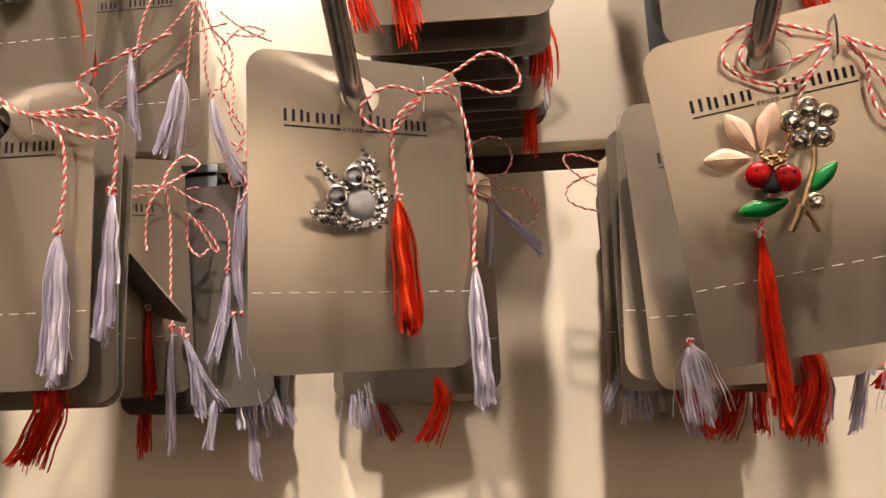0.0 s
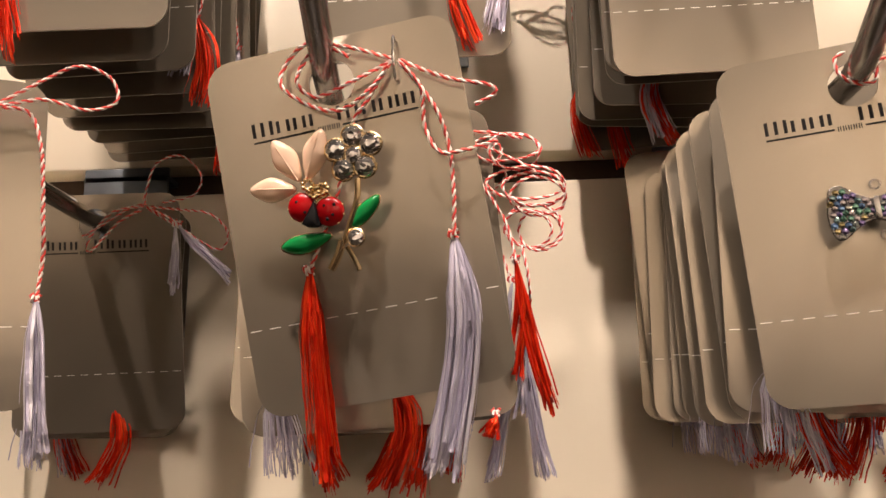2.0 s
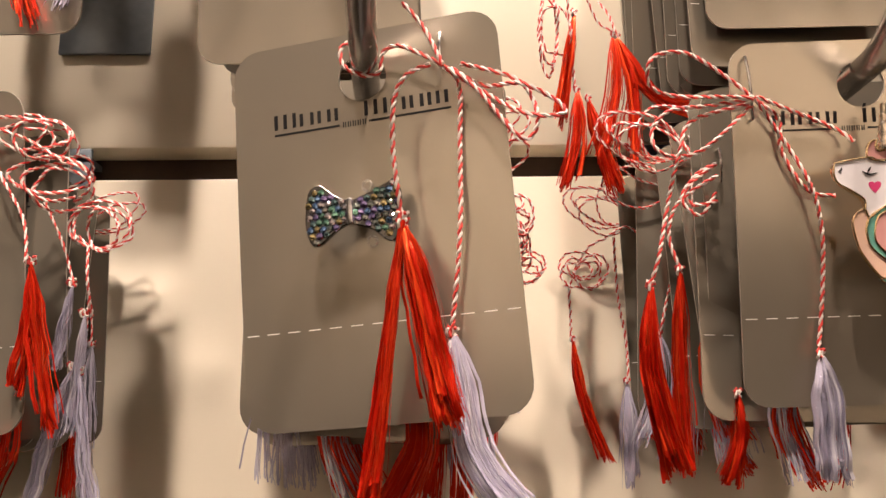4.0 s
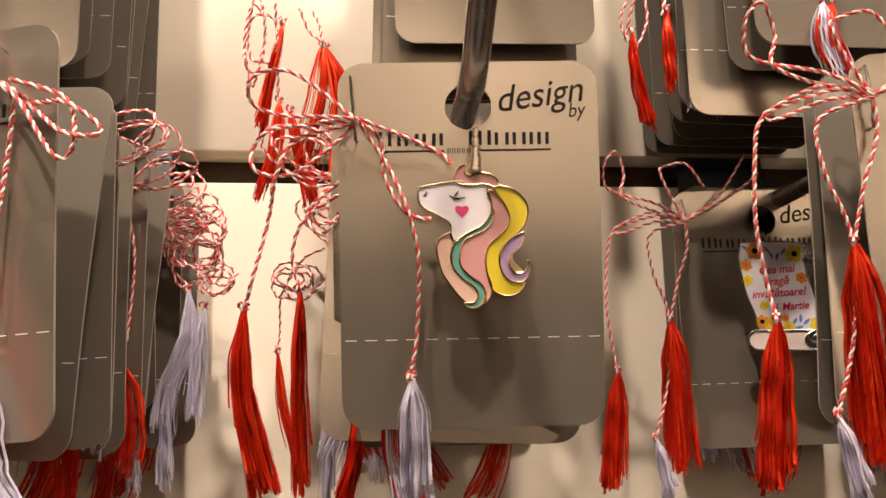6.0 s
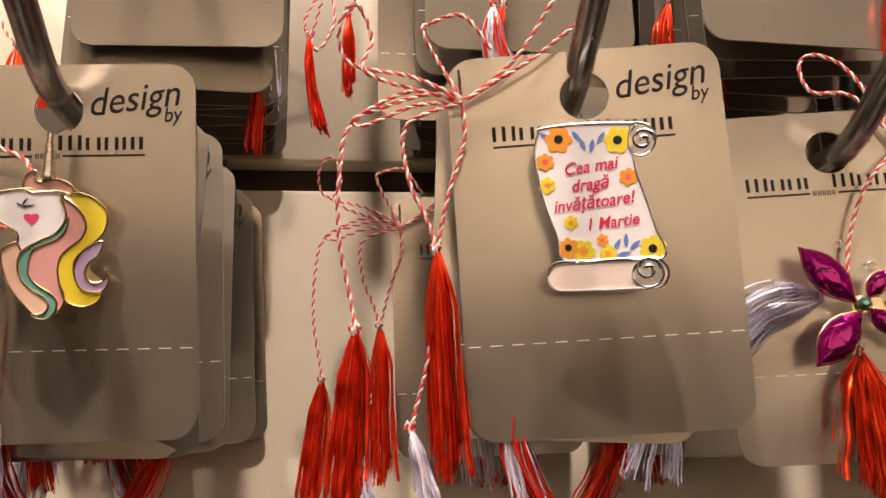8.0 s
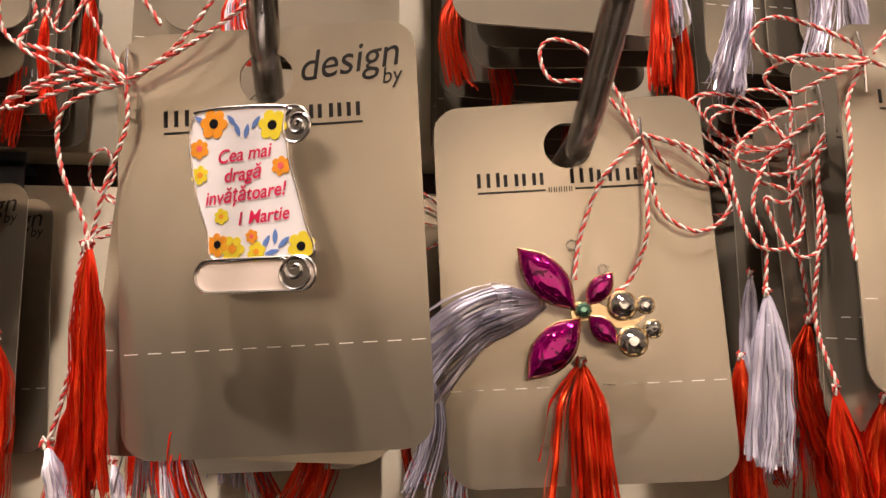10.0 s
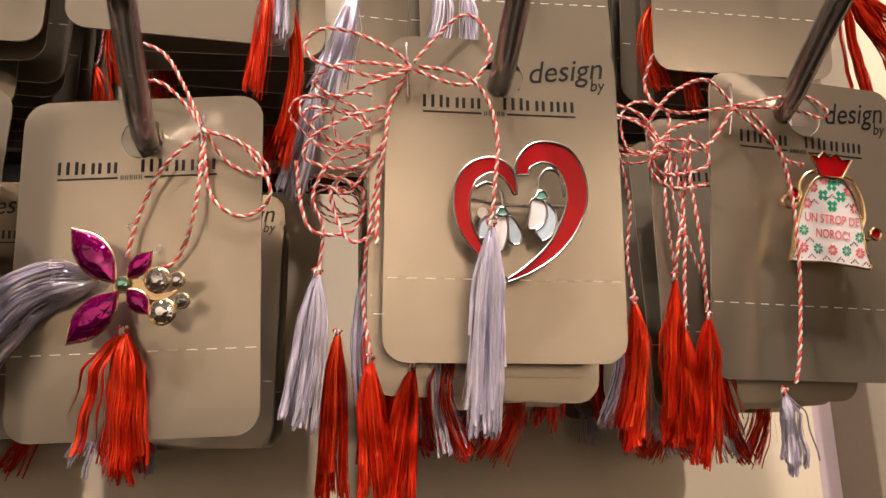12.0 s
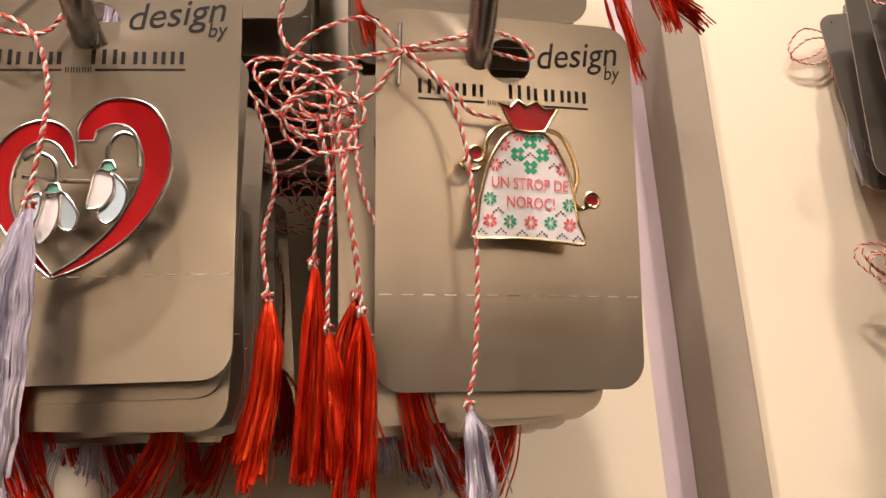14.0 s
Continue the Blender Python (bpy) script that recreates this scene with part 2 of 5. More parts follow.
def lettering(text, size, x, z, y, shear=0.0, bold=0.0, stretch=1.0, turn=0.0):
    """The flat shapes of a word in the built-in font, centred at (x, z)."""
    cu = bpy.data.curves.new("word", "FONT")
    cu.body, cu.size, cu.shear, cu.offset = text, size, shear, bold
    cu.align_x, cu.align_y, cu.resolution_u = "CENTER", "CENTER", 6
    ob = new("word", cu)
    bpy.context.view_layer.update()
    me = bpy.data.meshes.new_from_object(ob.evaluated_get(bpy.context.evaluated_depsgraph_get()))
    bpy.data.objects.remove(ob)
    bm = bmesh.new()
    bm.from_mesh(me)
    bpy.data.meshes.remove(me)
    ca, sa = math.cos(turn), math.sin(turn)
    for v in bm.verts:
        px, pz = v.co.x * stretch, v.co.y
        v.co = (x + px * ca - pz * sa, y, z + px * sa + pz * ca)
    return bm


# ---- cards, cords and tassels ----
CW, CH, HOLE_Z = 59.0, 82.6, 31.0


def card_bm(bend, hole_r=5.3):
    """A card with round corners and a hole, slightly bowed."""
    bm = bmesh.new()
    r, out = 6.0, []
    for cx, cz, a0 in ((1, 1, 0), (-1, 1, 90), (-1, -1, 180), (1, -1, 270)):
        for k in range(7):
            a = radians(a0 + 15 * k)
            out.append((cx * (CW / 2 - r) + r * math.cos(a), cz * (CH / 2 - r) + r * math.sin(a)))
    loops = [out, [(hole_r * math.cos(2 * math.pi * k / 28), HOLE_Z + hole_r * math.sin(2 * math.pi * k / 28)) for k in range(28)]]
    es = []
    for lp in loops:
        vs = [bm.verts.new((x, 0, z)) for x, z in lp]
        es += [bm.edges.new((vs[i], vs[(i + 1) % len(vs)])) for i in range(len(vs))]
    bmesh.ops.triangle_fill(bm, edges=es, use_beauty=True, use_dissolve=False)
    for k in range(-3, 4):
        bmesh.ops.bisect_plane(bm, geom=bm.verts[:] + bm.edges[:] + bm.faces[:], plane_co=(0, 0, k * 10.5), plane_no=(0, 0, 1))
    for k in (-1, 0, 1):
        bmesh.ops.bisect_plane(bm, geom=bm.verts[:] + bm.edges[:] + bm.faces[:], plane_co=(k * 14.0, 0, 0), plane_no=(1, 0, 0))
    bmesh.ops.recalc_face_normals(bm, faces=bm.faces)
    if sum(f.normal.y * f.calc_area() for f in bm.faces) > 0:
        bmesh.ops.reverse_faces(bm, faces=bm.faces)
    front = bm.faces[:]
    dup = bmesh.ops.duplicate(bm, geom=bm.verts[:] + bm.edges[:] + bm.faces[:])
    back = [g for g in dup["geom"] if isinstance(g, bmesh.types.BMFace)]
    bverts = [g for g in dup["geom"] if isinstance(g, bmesh.types.BMVert)]
    bmesh.ops.reverse_faces(bm, faces=back)
    for v in bverts:
        v.co.y += 0.55
    for f in back:
        f.material_index = 1
    vm = dup["vert_map"]
    for e in [e for f in front for e in f.edges if len(e.link_faces) == 1]:
        a, b = e.verts
        f = e.link_faces[0]
        ls = [l for l in f.loops if l.edge == e][0]
        a, b = ls.vert, ls.link_loop_next.vert
        bm.faces.new((b, a, vm[a], vm[b])).material_index = 2
    for v in bm.verts:
        v.co.y += bend * ((v.co.z / 41) ** 2) + 0.35 * bend * (v.co.x / 29) * (v.co.z / 41)
    return bm


def bow_y(bend, x, z):
    return bend * ((z / 41) ** 2) + 0.35 * bend * (x / 29) * (z / 41)


def flat_rects(rects, bend, y=-0.06):
    """Thin inked bars (x0, z0, x1, z1) that lie on the bowed card."""
    bm = bmesh.new()
    for x0, z0, x1, z1 in rects:
        slab(bm, [(x0, z0), (x1, z0), (x1, z1), (x0, z1)], -0.01, y)
    for v in bm.verts:
        v.co.y += bow_y(bend, v.co.x, v.co.z)
    return bm


def mark_rects():
    """Two words in capitals, a line under each and a small word between, all as plain upright bars."""
    out = []
    for x, widths in ((-20.4, (5.0, 3.2, 3.0, 0.9)), (0.0, (5.0, 3.2, 3.0, 4.4))):
        for i, w in enumerate(widths):
            top, foot = (25.5 if i == 0 else 25.0), 22.2
            n = max(1, round(w / 1.7))
            for k in range(n):
                out.append((x + (w - 0.8) * k / max(1, n - 1), foot, x + (w - 0.8) * k / max(1, n - 1) + 0.8, top))
            x += w + 0.85
    out += [(-20.4, 20.75, -5.6, 21.2), (0.9, 20.75, 18.6, 21.2)]
    for k in range(5):
        x = -4.9 + k * 1.1
        out += [(x, 20.4, x + 0.25, 21.6), (x + 0.5, 20.4, x + 0.72, 21.6)]
    return out


BENDS = [0.6, 1.6, -0.8]
CARD_ME, MARK_ME, PERF_ME = [], [], []
for b in BENDS:
    for lst, bm, mats in ((CARD_ME, card_bm(b), [CARD, CARD_BACK, CARD_EDGE]), (MARK_ME, flat_rects(mark_rects(), b), INK),
                          (PERF_ME, flat_rects([(-28.6 + k * 4.55, -21.46, -26.0 + k * 4.55, -21.28) for k in range(13)], b, -0.05), PERF)):
        ob = link_bm("seed", bm, mats)
        lst.append(ob.data)
        bpy.data.objects.remove(ob)


def words_mesh():
    bm = lettering("design", 8.6, 16.0, 33.4, -0.09, 0.3, 0.02, 0.93, 0.12)
    b2 = lettering("by", 4.6, 24.4, 29.8, -0.09, 0.25, 0.02, 0.9, 0.08)
    me = bpy.data.meshes.new("words")
    b2.to_mesh(me)
    bm.from_mesh(me)
    for v in bm.verts:
        v.co.y += bow_y(0.6, v.co.x, v.co.z)
    ob = link_bm("seed", bm, INK)
    out = ob.data
    bpy.data.objects.remove(ob)
    return out


WORDS = words_mesh()


def data_part(name, me, parent, label=""):
    ob = new(name, me)
    ob.parent = parent
    return tagged(ob, label) if label else ob


def lift(pts, y, wob=0.0, rng=None):
    return [(p[0], y + (rng.uniform(-wob, wob) if rng else 0), p[1]) for p in pts]


def cord_bm(paths, y=-2.0, seed=1, step=0.6, sides=5, wob=1.3, thick=0.29):
    """Red and white strands twisted round each other along each path."""
    rng = random.Random(seed)
    bm = bmesh.new()
    for p in paths:
        line = spline(lift(p, y - 0.6, wob, rng) if len(p[0]) == 2 else p, step)
        ph, run = rng.uniform(0, 6), 0.0
        strands = ([], [])
        for i, c in enumerate(line):
            t = (line[min(i + 1, len(line) - 1)] - line[max(i - 1, 0)]).normalized()
            u = Vector((0, -1, 0)) - t * -t.y
            u = u.normalized() if u.length > 1e-3 else t.orthogonal().normalized()
            v = t.cross(u)
            if i:
                run += (c - line[i - 1]).length
            a = ph + run * 2 * math.pi / 3.1 + 0.7 * math.sin(run * 0.37 + ph)
            for k in (0, 1):
                strands[k].append(c + (u * math.cos(a + math.pi * k) + v * math.sin(a + math.pi * k)) * thick * 0.92)
        for k in (0, 1):
            sweep(bm, strands[k], thick, sides, k)
    return bm


def knot(parent, x, y, z, seed=0, r=0.95):
    rng = random.Random(seed)
    pts = [(x + r * math.cos(a) * 0.9, y + r * 0.7 * math.sin(a * 1.5), z + r * 1.1 * math.sin(a * 2 + 0.5)) for a in [i * 0.95 for i in range(7)]]
    bm = cord_bm([pts], seed=seed, thick=0.34)
    return part("knot", bm, [C_RED, C_WHITE], parent)


def tassel(parent, path, colour, spread, seed, y=-3.0, n=300, y_end=None):
    """Floss gathered under a knot, falling along the path and spreading at its cut end."""
    rng = random.Random(seed)
    spread *= 0.52 if n > 60 else 0.75
    pts = [(x, y if y_end is None else y + (y_end - y) * i / (len(path) - 1), z) for i, (x, z) in enumerate(path)]
    axis = spline(pts, 4.0)
    m = len(axis)
    tot = sum((axis[i + 1] - axis[i]).length for i in range(m - 1))
    bm = bmesh.new()
    clumps = []
    for k in range(rng.randint(11, 15)):
        clumps.append((rng.gauss(0, 0.6), rng.uniform(-1, 1), rng.uniform(0.78, 1.04), rng.uniform(0, 6), rng.uniform(-0.9, 0.9), rng.uniform(0.10, 0.26), rng.gauss(0, 0.5), rng.gauss(0, 0.25), rng.uniform(0.25, 0.6), rng.uniform(7.0, 12.0)))
    for i in range(n):
        cx, cy, cl, ph, sw, tight, face, twist, crimp, pitch = rng.choice(clumps)
        ox, oy = cx + rng.gauss(0, tight), cy + rng.gauss(0, 0.3)
        stray = rng.random() < 0.07
        if stray:
            ox, sw = ox + rng.uniform(-0.8, 0.8), sw + rng.uniform(-2.5, 2.5)
        ln = cl * rng.uniform(0.95, 1.02) * (rng.uniform(0.45, 1) if stray else 1)
        wv, wp = rng.uniform(0.05, 0.22), rng.uniform(0, 6)
        line = []
        joints = 14 if n > 120 else 10
        for j in range(joints):
            u = j / (joints - 1) * ln
            f = min(u, 1.0) * (m - 1)
            k = min(int(f), m - 2)
            c = axis[k].lerp(axis[k + 1], f - k) + (axis[-1] - axis[-2]).normalized() * max(0, u - 1) * tot
            open_ = 0.10 + 0.50 * min(1, u * 3.5) + 0.38 * u ** 1.5
            t = (axis[min(k + 1, m - 1)] - axis[max(k, 0)]).normalized()
            side = Vector((0, 1, 0)).cross(t)
            w = spread / 2 * open_
            line.append(c + side * (-(ox * w) + 0.45 * math.sin(ph + u * 5.5) * u + sw * u * u + wv * math.sin(wp + u * 14) * u) + Vector((0, oy * min(2.0, w * 0.5) + oy * 0.9 * min(1, u * 3.5) + wv * math.cos(wp + u * 11) * u + crimp * math.sin(ph + u * tot * 6.283 / pitch) * min(1, u * 4), 0)))
        lock = i % 4 == 0
        half = (rng.uniform(0.22, 0.42) if lock else rng.uniform(0.05, 0.10)) if n > 120 else rng.uniform(0.12, 0.24) if n > 60 else rng.uniform(0.14, 0.24)
        floss_strand(bm, line, half, half * (0.3 if lock else 0.45), face + rng.gauss(0, 0.3), twist + rng.gauss(0, 0.12))
    ob = part("tassel", bm, T_RED if colour == "red" else T_WHITE, parent, "glossy red floss tassel" if colour == "red" else "lilac-white floss tassel")
    knot(ob, path[0][0], y, path[0][1] + 0.8, seed)
    return ob


def floss_strand(bm, line, half, thin, phase, turns):
    """One flat glossy filament that turns about itself as it falls."""
    n, rings = len(line), []
    for i, c in enumerate(line):
        t = (line[min(i + 1, n - 1)] - line[max(i - 1, 0)]).normalized()
        u = Vector((1, 0, 0)) - t * t.x
        u = u.normalized() if u.length > 1e-3 else t.orthogonal().normalized()
        v = t.cross(u)
        a = phase + turns * 2 * math.pi * i / (n - 1)
        p, q = u * math.cos(a) + v * math.sin(a), v * math.cos(a) - u * math.sin(a)
        rings.append([bm.verts.new(c + p * half), bm.verts.new(c + q * thin), bm.verts.new(c - p * half)])
    for a, b in zip(rings, rings[1:]):
        for k in range(3):
            bm.faces.new((a[k], a[(k + 1) % 3], b[(k + 1) % 3], b[k]))


def staple(parent, top, bot):
    bm = bmesh.new()
    (x0, z0), (x1, z1) = top, bot
    sweep(bm, [Vector(p) for p in ((x0, 0.6, z0 - 0.2), (x0, -1.7, z0), (x0 + (x1 - x0) * 0.3, -2.5, z0 + (z1 - z0) * 0.3), (x0 + (x1 - x0) * 0.6, -2.5, z0 + (z1 - z0) * 0.6), (x1, -1.7, z1), (x1, 0.6, z1 + 0.2))], 0.33, 6)
    return part("staple", bm, WIRE, parent)


def blank_card(m, label, style="plain", bend=0, group="cards on hooks"):
    """A hanging card: sheet, printed mark and perforated line under one Empty."""
    ob = new("gift_card")
    ob.matrix_world = m
    tagged(ob, label, "brooch card", group)
    data_part("card_sheet", CARD_ME[bend], ob)
    tagged(data_part("printed_mark", MARK_ME[bend], ob, "black printed bars"), kind="stuff")
    tagged(data_part("perforation", PERF_ME[bend], ob, "pale dashed perforation"), kind="stuff")
    if style == "design":
        data_part("printed_script", WORDS, ob, "black script lettering")
    return ob


def cords(parent, paths, seed, label="twisted red and white cord", **kw):
    """Each run of the tied cord as a part of its own."""
    for i, p in enumerate(paths):
        part("cord", cord_bm([p], seed=seed * 31 + i, **kw), [C_RED, C_WHITE], parent, label)


# Dark brown for an added, unseen wall base that darkens the cards' reflections.
MIRRORED_DARK = grain(node_mat("mirrored_dark_base", (0.024, 0.014, 0.007), 0.5), 40, 0.2, 0.3, 0.0, (0.2, 1, 1))


# ---- the shop: slotted wall in bays, room round it ----
def wall_part(name, x0, y0, z0, x1, y1, z1, mat, label, bevel=0.0, category="wall"):
    bm = bmesh.new()
    box(bm, x0, y0, z0, x1, y1, z1, bevel)
    return tagged(link_bm(name, bm, mat, None, "", False, 1), label, category, "", "structure")


WY = 0.308
SLOTS = [(1.6028, 1.6148), (1.706, 1.718), (1.806, 1.818)]


def bay(name, x0, x1, slots):
    """Panels with open slots between them, in front of a brown core darkened for groove shade."""
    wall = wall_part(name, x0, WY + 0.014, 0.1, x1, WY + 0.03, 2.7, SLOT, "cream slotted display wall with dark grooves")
    z = 0.1
    for a, b in slots + [(2.7, 2.7)]:
        bm = bmesh.new()
        box(bm, x0, WY, z, x1, WY + 0.0135, a, 0.0012)
        p = link_bm("panel", bm, WALL, wall, "", True, 1)
        z = b
    return wall


bay("wall_west", -1.2, 0.730, SLOTS)
bay("wall_east", 0.7623, 2.2, [])
wall_part("trim", 0.746, WY - 0.014, 0.1, 0.7620, WY + 0.06, 2.7, grain(node_mat("grey_beige_trim", (0.36, 0.315, 0.25), 0.45), 300, 0.05, 0.05), "grey-beige metal edge trim of the wall bay", 0.001, "trim")
wall_part("upright", 0.7303, WY + 0.010, 0.1, 0.7457, WY + 0.066, 2.7, LILAC, "lilac-white metal upright between two wall bays", 0.0, "upright")
wall_part("wall_north", -3.2, WY + 0.066, 0, 3.8, WY + 0.16, CEIL, PAINT, "cream painted wall behind the display")
# South wall is unseen: bright above, dark below, split to shape the cards' gloss.
wall_part("wall_south", -3.2, -2.4, 1.25, 3.8, -2.3, CEIL, PAINT, "cream painted shop wall")
wall_part("wall_south_base", -3.2, -2.4, 0, 3.8, -2.28, 1.25, MIRRORED_DARK, "unseen dark lower part of the shop wall, added for the cards to mirror")
wall_part("wall_left", -3.3, -2.4, 0, -3.2, WY + 0.16, CEIL, PAINT, "cream painted shop wall")
wall_part("wall_right", 3.8, -2.4, 0, 3.9, WY + 0.16, CEIL, PAINT, "cream painted shop wall")
wall_part("floor", -3.3, -2.4, -0.1, 3.9, WY + 0.16, 0, TILE, "dark shop floor", 0.0, "floor")
wall_part("ceiling", -3.3, -2.4, CEIL, 3.9, WY + 0.16, CEIL + 0.1, CEILING, "grey painted shop ceiling", 0.0, "ceiling")
# Fixtures for all spots, the three added far ones too; none is in view.
for lx, ly in SPOTS:
    lamp_ob = new("ceiling_spotlight")
    lamp_ob.location = (lx, ly, CEIL)
    tagged(lamp_ob, "small round recessed ceiling spotlight out of view, lit warm white", "spotlight", "ceiling spotlights")
    bm = bmesh.new()
    sweep(bm, [Vector((60 * math.cos(a), 60 * math.sin(a), -6)) for a in [2 * math.pi * k / 32 for k in range(32)]], 6, 8, closed=True)
    part("rim", bm, SILVER, lamp_ob)
    bm = bmesh.new()
    bmesh.ops.create_cone(bm, cap_ends=True, segments=32, radius1=54, radius2=54, depth=4, matrix=Matrix.Translation((0, 0, -3)))
    part("diffuser", bm, GLOW, lamp_ob)


# ---- hooks ----
def hook(x, z, front_y, tip, lean=0.0, slot_z=1.613, drop=0.060):
    """A steel rod from a plate on the wall, straight out and bent up at its end."""
    ob = new("display_hook")
    ob.location = (x, WY, z)
    tagged(ob, "grey steel display hook, its end bent up", "hook", "hooks on the wall")
    bm = bmesh.new()
    box(bm, -17, -2.4, (slot_z - z) * 1000 - drop * 1000, 17, -0.6, (slot_z - z) * 1000 + 1, 0.5)
    box(bm, -17, -2.4, (slot_z - z) * 1000 - 4.5, 17, 8, (slot_z - z) * 1000 - 2.5)
    part("back_plate", bm, PLATE, ob, "blue-grey steel plate")
    fy = (front_y - WY) * 1000
    up = radians(33)
    pts = [Vector((0, -1.5, 0)), Vector((0, fy * 0.5, 0)), Vector((0, fy + 10, 0)), Vector((0, fy + 2, 0.8)), Vector((lean * 0.1, fy - 4, 3.2))]
    base = pts[-1].copy()
    for k in range(1, 9):
        d = tip * 1000 * k / 8
        pts.append(base + Vector((lean * d / 30, -d * math.cos(up), d * math.sin(up))))
    bm = bmesh.new()
    sweep(bm, spline(pts, 3.0), lambda q: 3.05 if q < 0.992 else 2.6, 20)
    part("rod", bm, STEEL, ob)
    return ob


# ---- what hangs behind: stacks of the same cards ----
def bow_paths(rng, side):
    """A tied bow at an upper corner, with two tails; where the tails end."""
    kx, kz = side * rng.uniform(15, 25), rng.uniform(28, 32)
    paths = []
    for _ in range(rng.randint(3, 5)):
        a, l, w = rng.uniform(-0.7, 0.9), rng.uniform(16, 28), rng.uniform(3.5, 8)
        dx, dz = side * math.cos(a), math.sin(a)
        if rng.random() < 0.3:
            dx = -dx
        paths.append([(kx, kz), (kx + dx * l * 0.5 - dz * w, kz + dz * l * 0.5 + dx * w), (kx + dx * l - dz * w * 0.5, kz + dz * l + dx * w * 0.5), (kx + dx * l + dz * w * 0.5, kz + dz * l - dx * w * 0.5), (kx + dx * l * 0.5 + dz * w, kz + dz * l * 0.5 - dx * w), (kx, kz)])
    ends = []
    for k in range(2):
        ex, ez = kx + rng.uniform(-12, 14) * (1 if k else -0.4), rng.uniform(-26, -8)
        ends.append((ex, ez))
        paths.append([(kx, kz), (kx + (ex - kx) * 0.5 + rng.uniform(-4, 4), (kz + ez) / 2 + 6), (ex + rng.uniform(-2, 2), ez + 8), (ex, ez)])
    return (kx, kz), paths, ends


def stacked_card(seed, colours, style, side):
    rng = random.Random(seed)
    ob = blank_card(pose(0, 0, 0), "pearl-beige card with a brooch, one of a stack on its hook", style, seed % 3 if style == "plain" else 0, "stacked cards")
    if side == 0:
        for i, c in enumerate(colours):
            ex = rng.uniform(-22, 22)
            tassel(ob, [(ex, -30), (ex + rng.uniform(-3, 3), -42), (ex + rng.uniform(-5, 5), -rng.uniform(50, 58))], c, rng.uniform(7, 11), seed * 7 + i, n=60, y=-2.5)
        return ob
    (kx, kz), paths, ends = bow_paths(rng, side)
    cords(ob, paths, seed, step=1.1, sides=4, wob=1.5)
    staple(ob, (kx, kz + 6), (kx + 0.5, kz - 6))
    for i, ((ex, ez), c) in enumerate(zip(ends, colours)):
        tassel(ob, [(ex, ez), (ex + rng.uniform(-4, 4), ez - 15), (ex + rng.uniform(-7, 7), ez - rng.uniform(27, 38))], c, rng.uniform(7, 12), seed * 7 + i, n=60, y=-2.5)
    bm = bmesh.new()
    slab(bm, flat2([(6.5 * math.cos(a), 6.5 * math.sin(a) - 2) for a in [0, 1.05, 2.1, 3.14, 4.2, 5.25]]), -1.0, -3.0)
    base = part("brooch", bm, GOLD if seed % 2 else SILVER, ob, "small round crystal brooch")
    for k in range(7):
        a = 2 * math.pi * k / 6
        q = 0 if k == 6 else 5.0
        bm = bmesh.new()
        gem(bm, q * math.cos(a), -3.0, q * math.sin(a) - 2, 2.3, 8)
        part("stone", bm, CLEAR, base, smooth=False)
    return ob


KINDS = [(101, ("red", "white"), "plain", 1), (102, ("white", "white"), "design", -1), (103, ("red", "red"), "design", -1), (104, ("white", "red"), "plain", 1), (105, ("red", "white"), "design", 1), (106, ("red", "white"), "plain", 0), (107, ("white", "red"), "design", 0), (108, (), "plain", 0)]
MODELS = [stacked_card(*k) for k in KINDS]
used = [False] * len(MODELS)
hang = random.Random(11)


def stack(x, z, ys, kinds, spread=2.5, turn=6.0, tilt=3.0, lean_yaw=0.0):
    """Cards on one hook, from front to back."""
    for i, y in enumerate(ys):
        k = kinds[i % len(kinds)]
        dx, dz = hang.uniform(-spread, spread) * MM, hang.uniform(-1.5, 0.5) * MM
        m = pose(x + dx, y, z + dz, hang.uniform(-1, 5), hang.uniform(-tilt, tilt), lean_yaw + hang.uniform(-turn, turn)) @ pose(0, 0, -0.0335)
        if used[k]:
            copy_thing(MODELS[k], m)
        else:
            MODELS[k].matrix_basis = m
            used[k] = True


def steps(a, b, n):
    return [a + (b - a) * i / max(1, n - 1) for i in range(n)]


LOWER = [(-0.138, 1.584), (-0.0372, 1.586), (0.066, 1.585), (0.1885, 1.584), (0.3005, 1.586), (0.4135, 1.585), (0.4795, 1.575), (0.5656, 1.590), (0.6465, 1.588)]
UPPER_X = [-0.262, -0.155, -0.012, 0.084, 0.172, 0.311, 0.412, 0.489, 0.579, 0.652]
for i, (hx, hz) in enumerate(LOWER):
    hook(hx, hz, 0.184 if i != 7 else 0.176, 0.052 if i != 6 else 0.029)
for hx in UPPER_X:
    hook(hx, 1.686, 0.205, 0.045, slot_z=1.712)
hook(0.856, 1.675, 0.225, 0.045, slot_z=1.69)
hook(0.858, 1.567, 0.225, 0.045, slot_z=1.59)

stack(-0.1345, 1.584, [0.194, 0.2], [5], spread=1, turn=2, tilt=1)
stack(-0.112, 1.584, steps(0.270, 0.296, 4), [1, 0, 3], lean_yaw=172)
stack(-0.036, 1.584, [0.289, 0.297], [5, 6])
stack(0.0665, 1.584, steps(0.213, 0.294, 8), [5, 0, 6, 4, 5, 1], turn=4)
stack(0.1885, 1.583, steps(0.204, 0.296, 10), [5, 6, 0, 5, 4, 5, 0, 6, 4, 5], lean_yaw=-9, turn=3)
stack(0.3005, 1.585, steps(0.216, 0.296, 6), [6, 2, 5, 1], turn=3)
stack(0.4135, 1.585, [0.193, 0.200, 0.280, 0.288, 0.296], [6, 5, 6], turn=3)
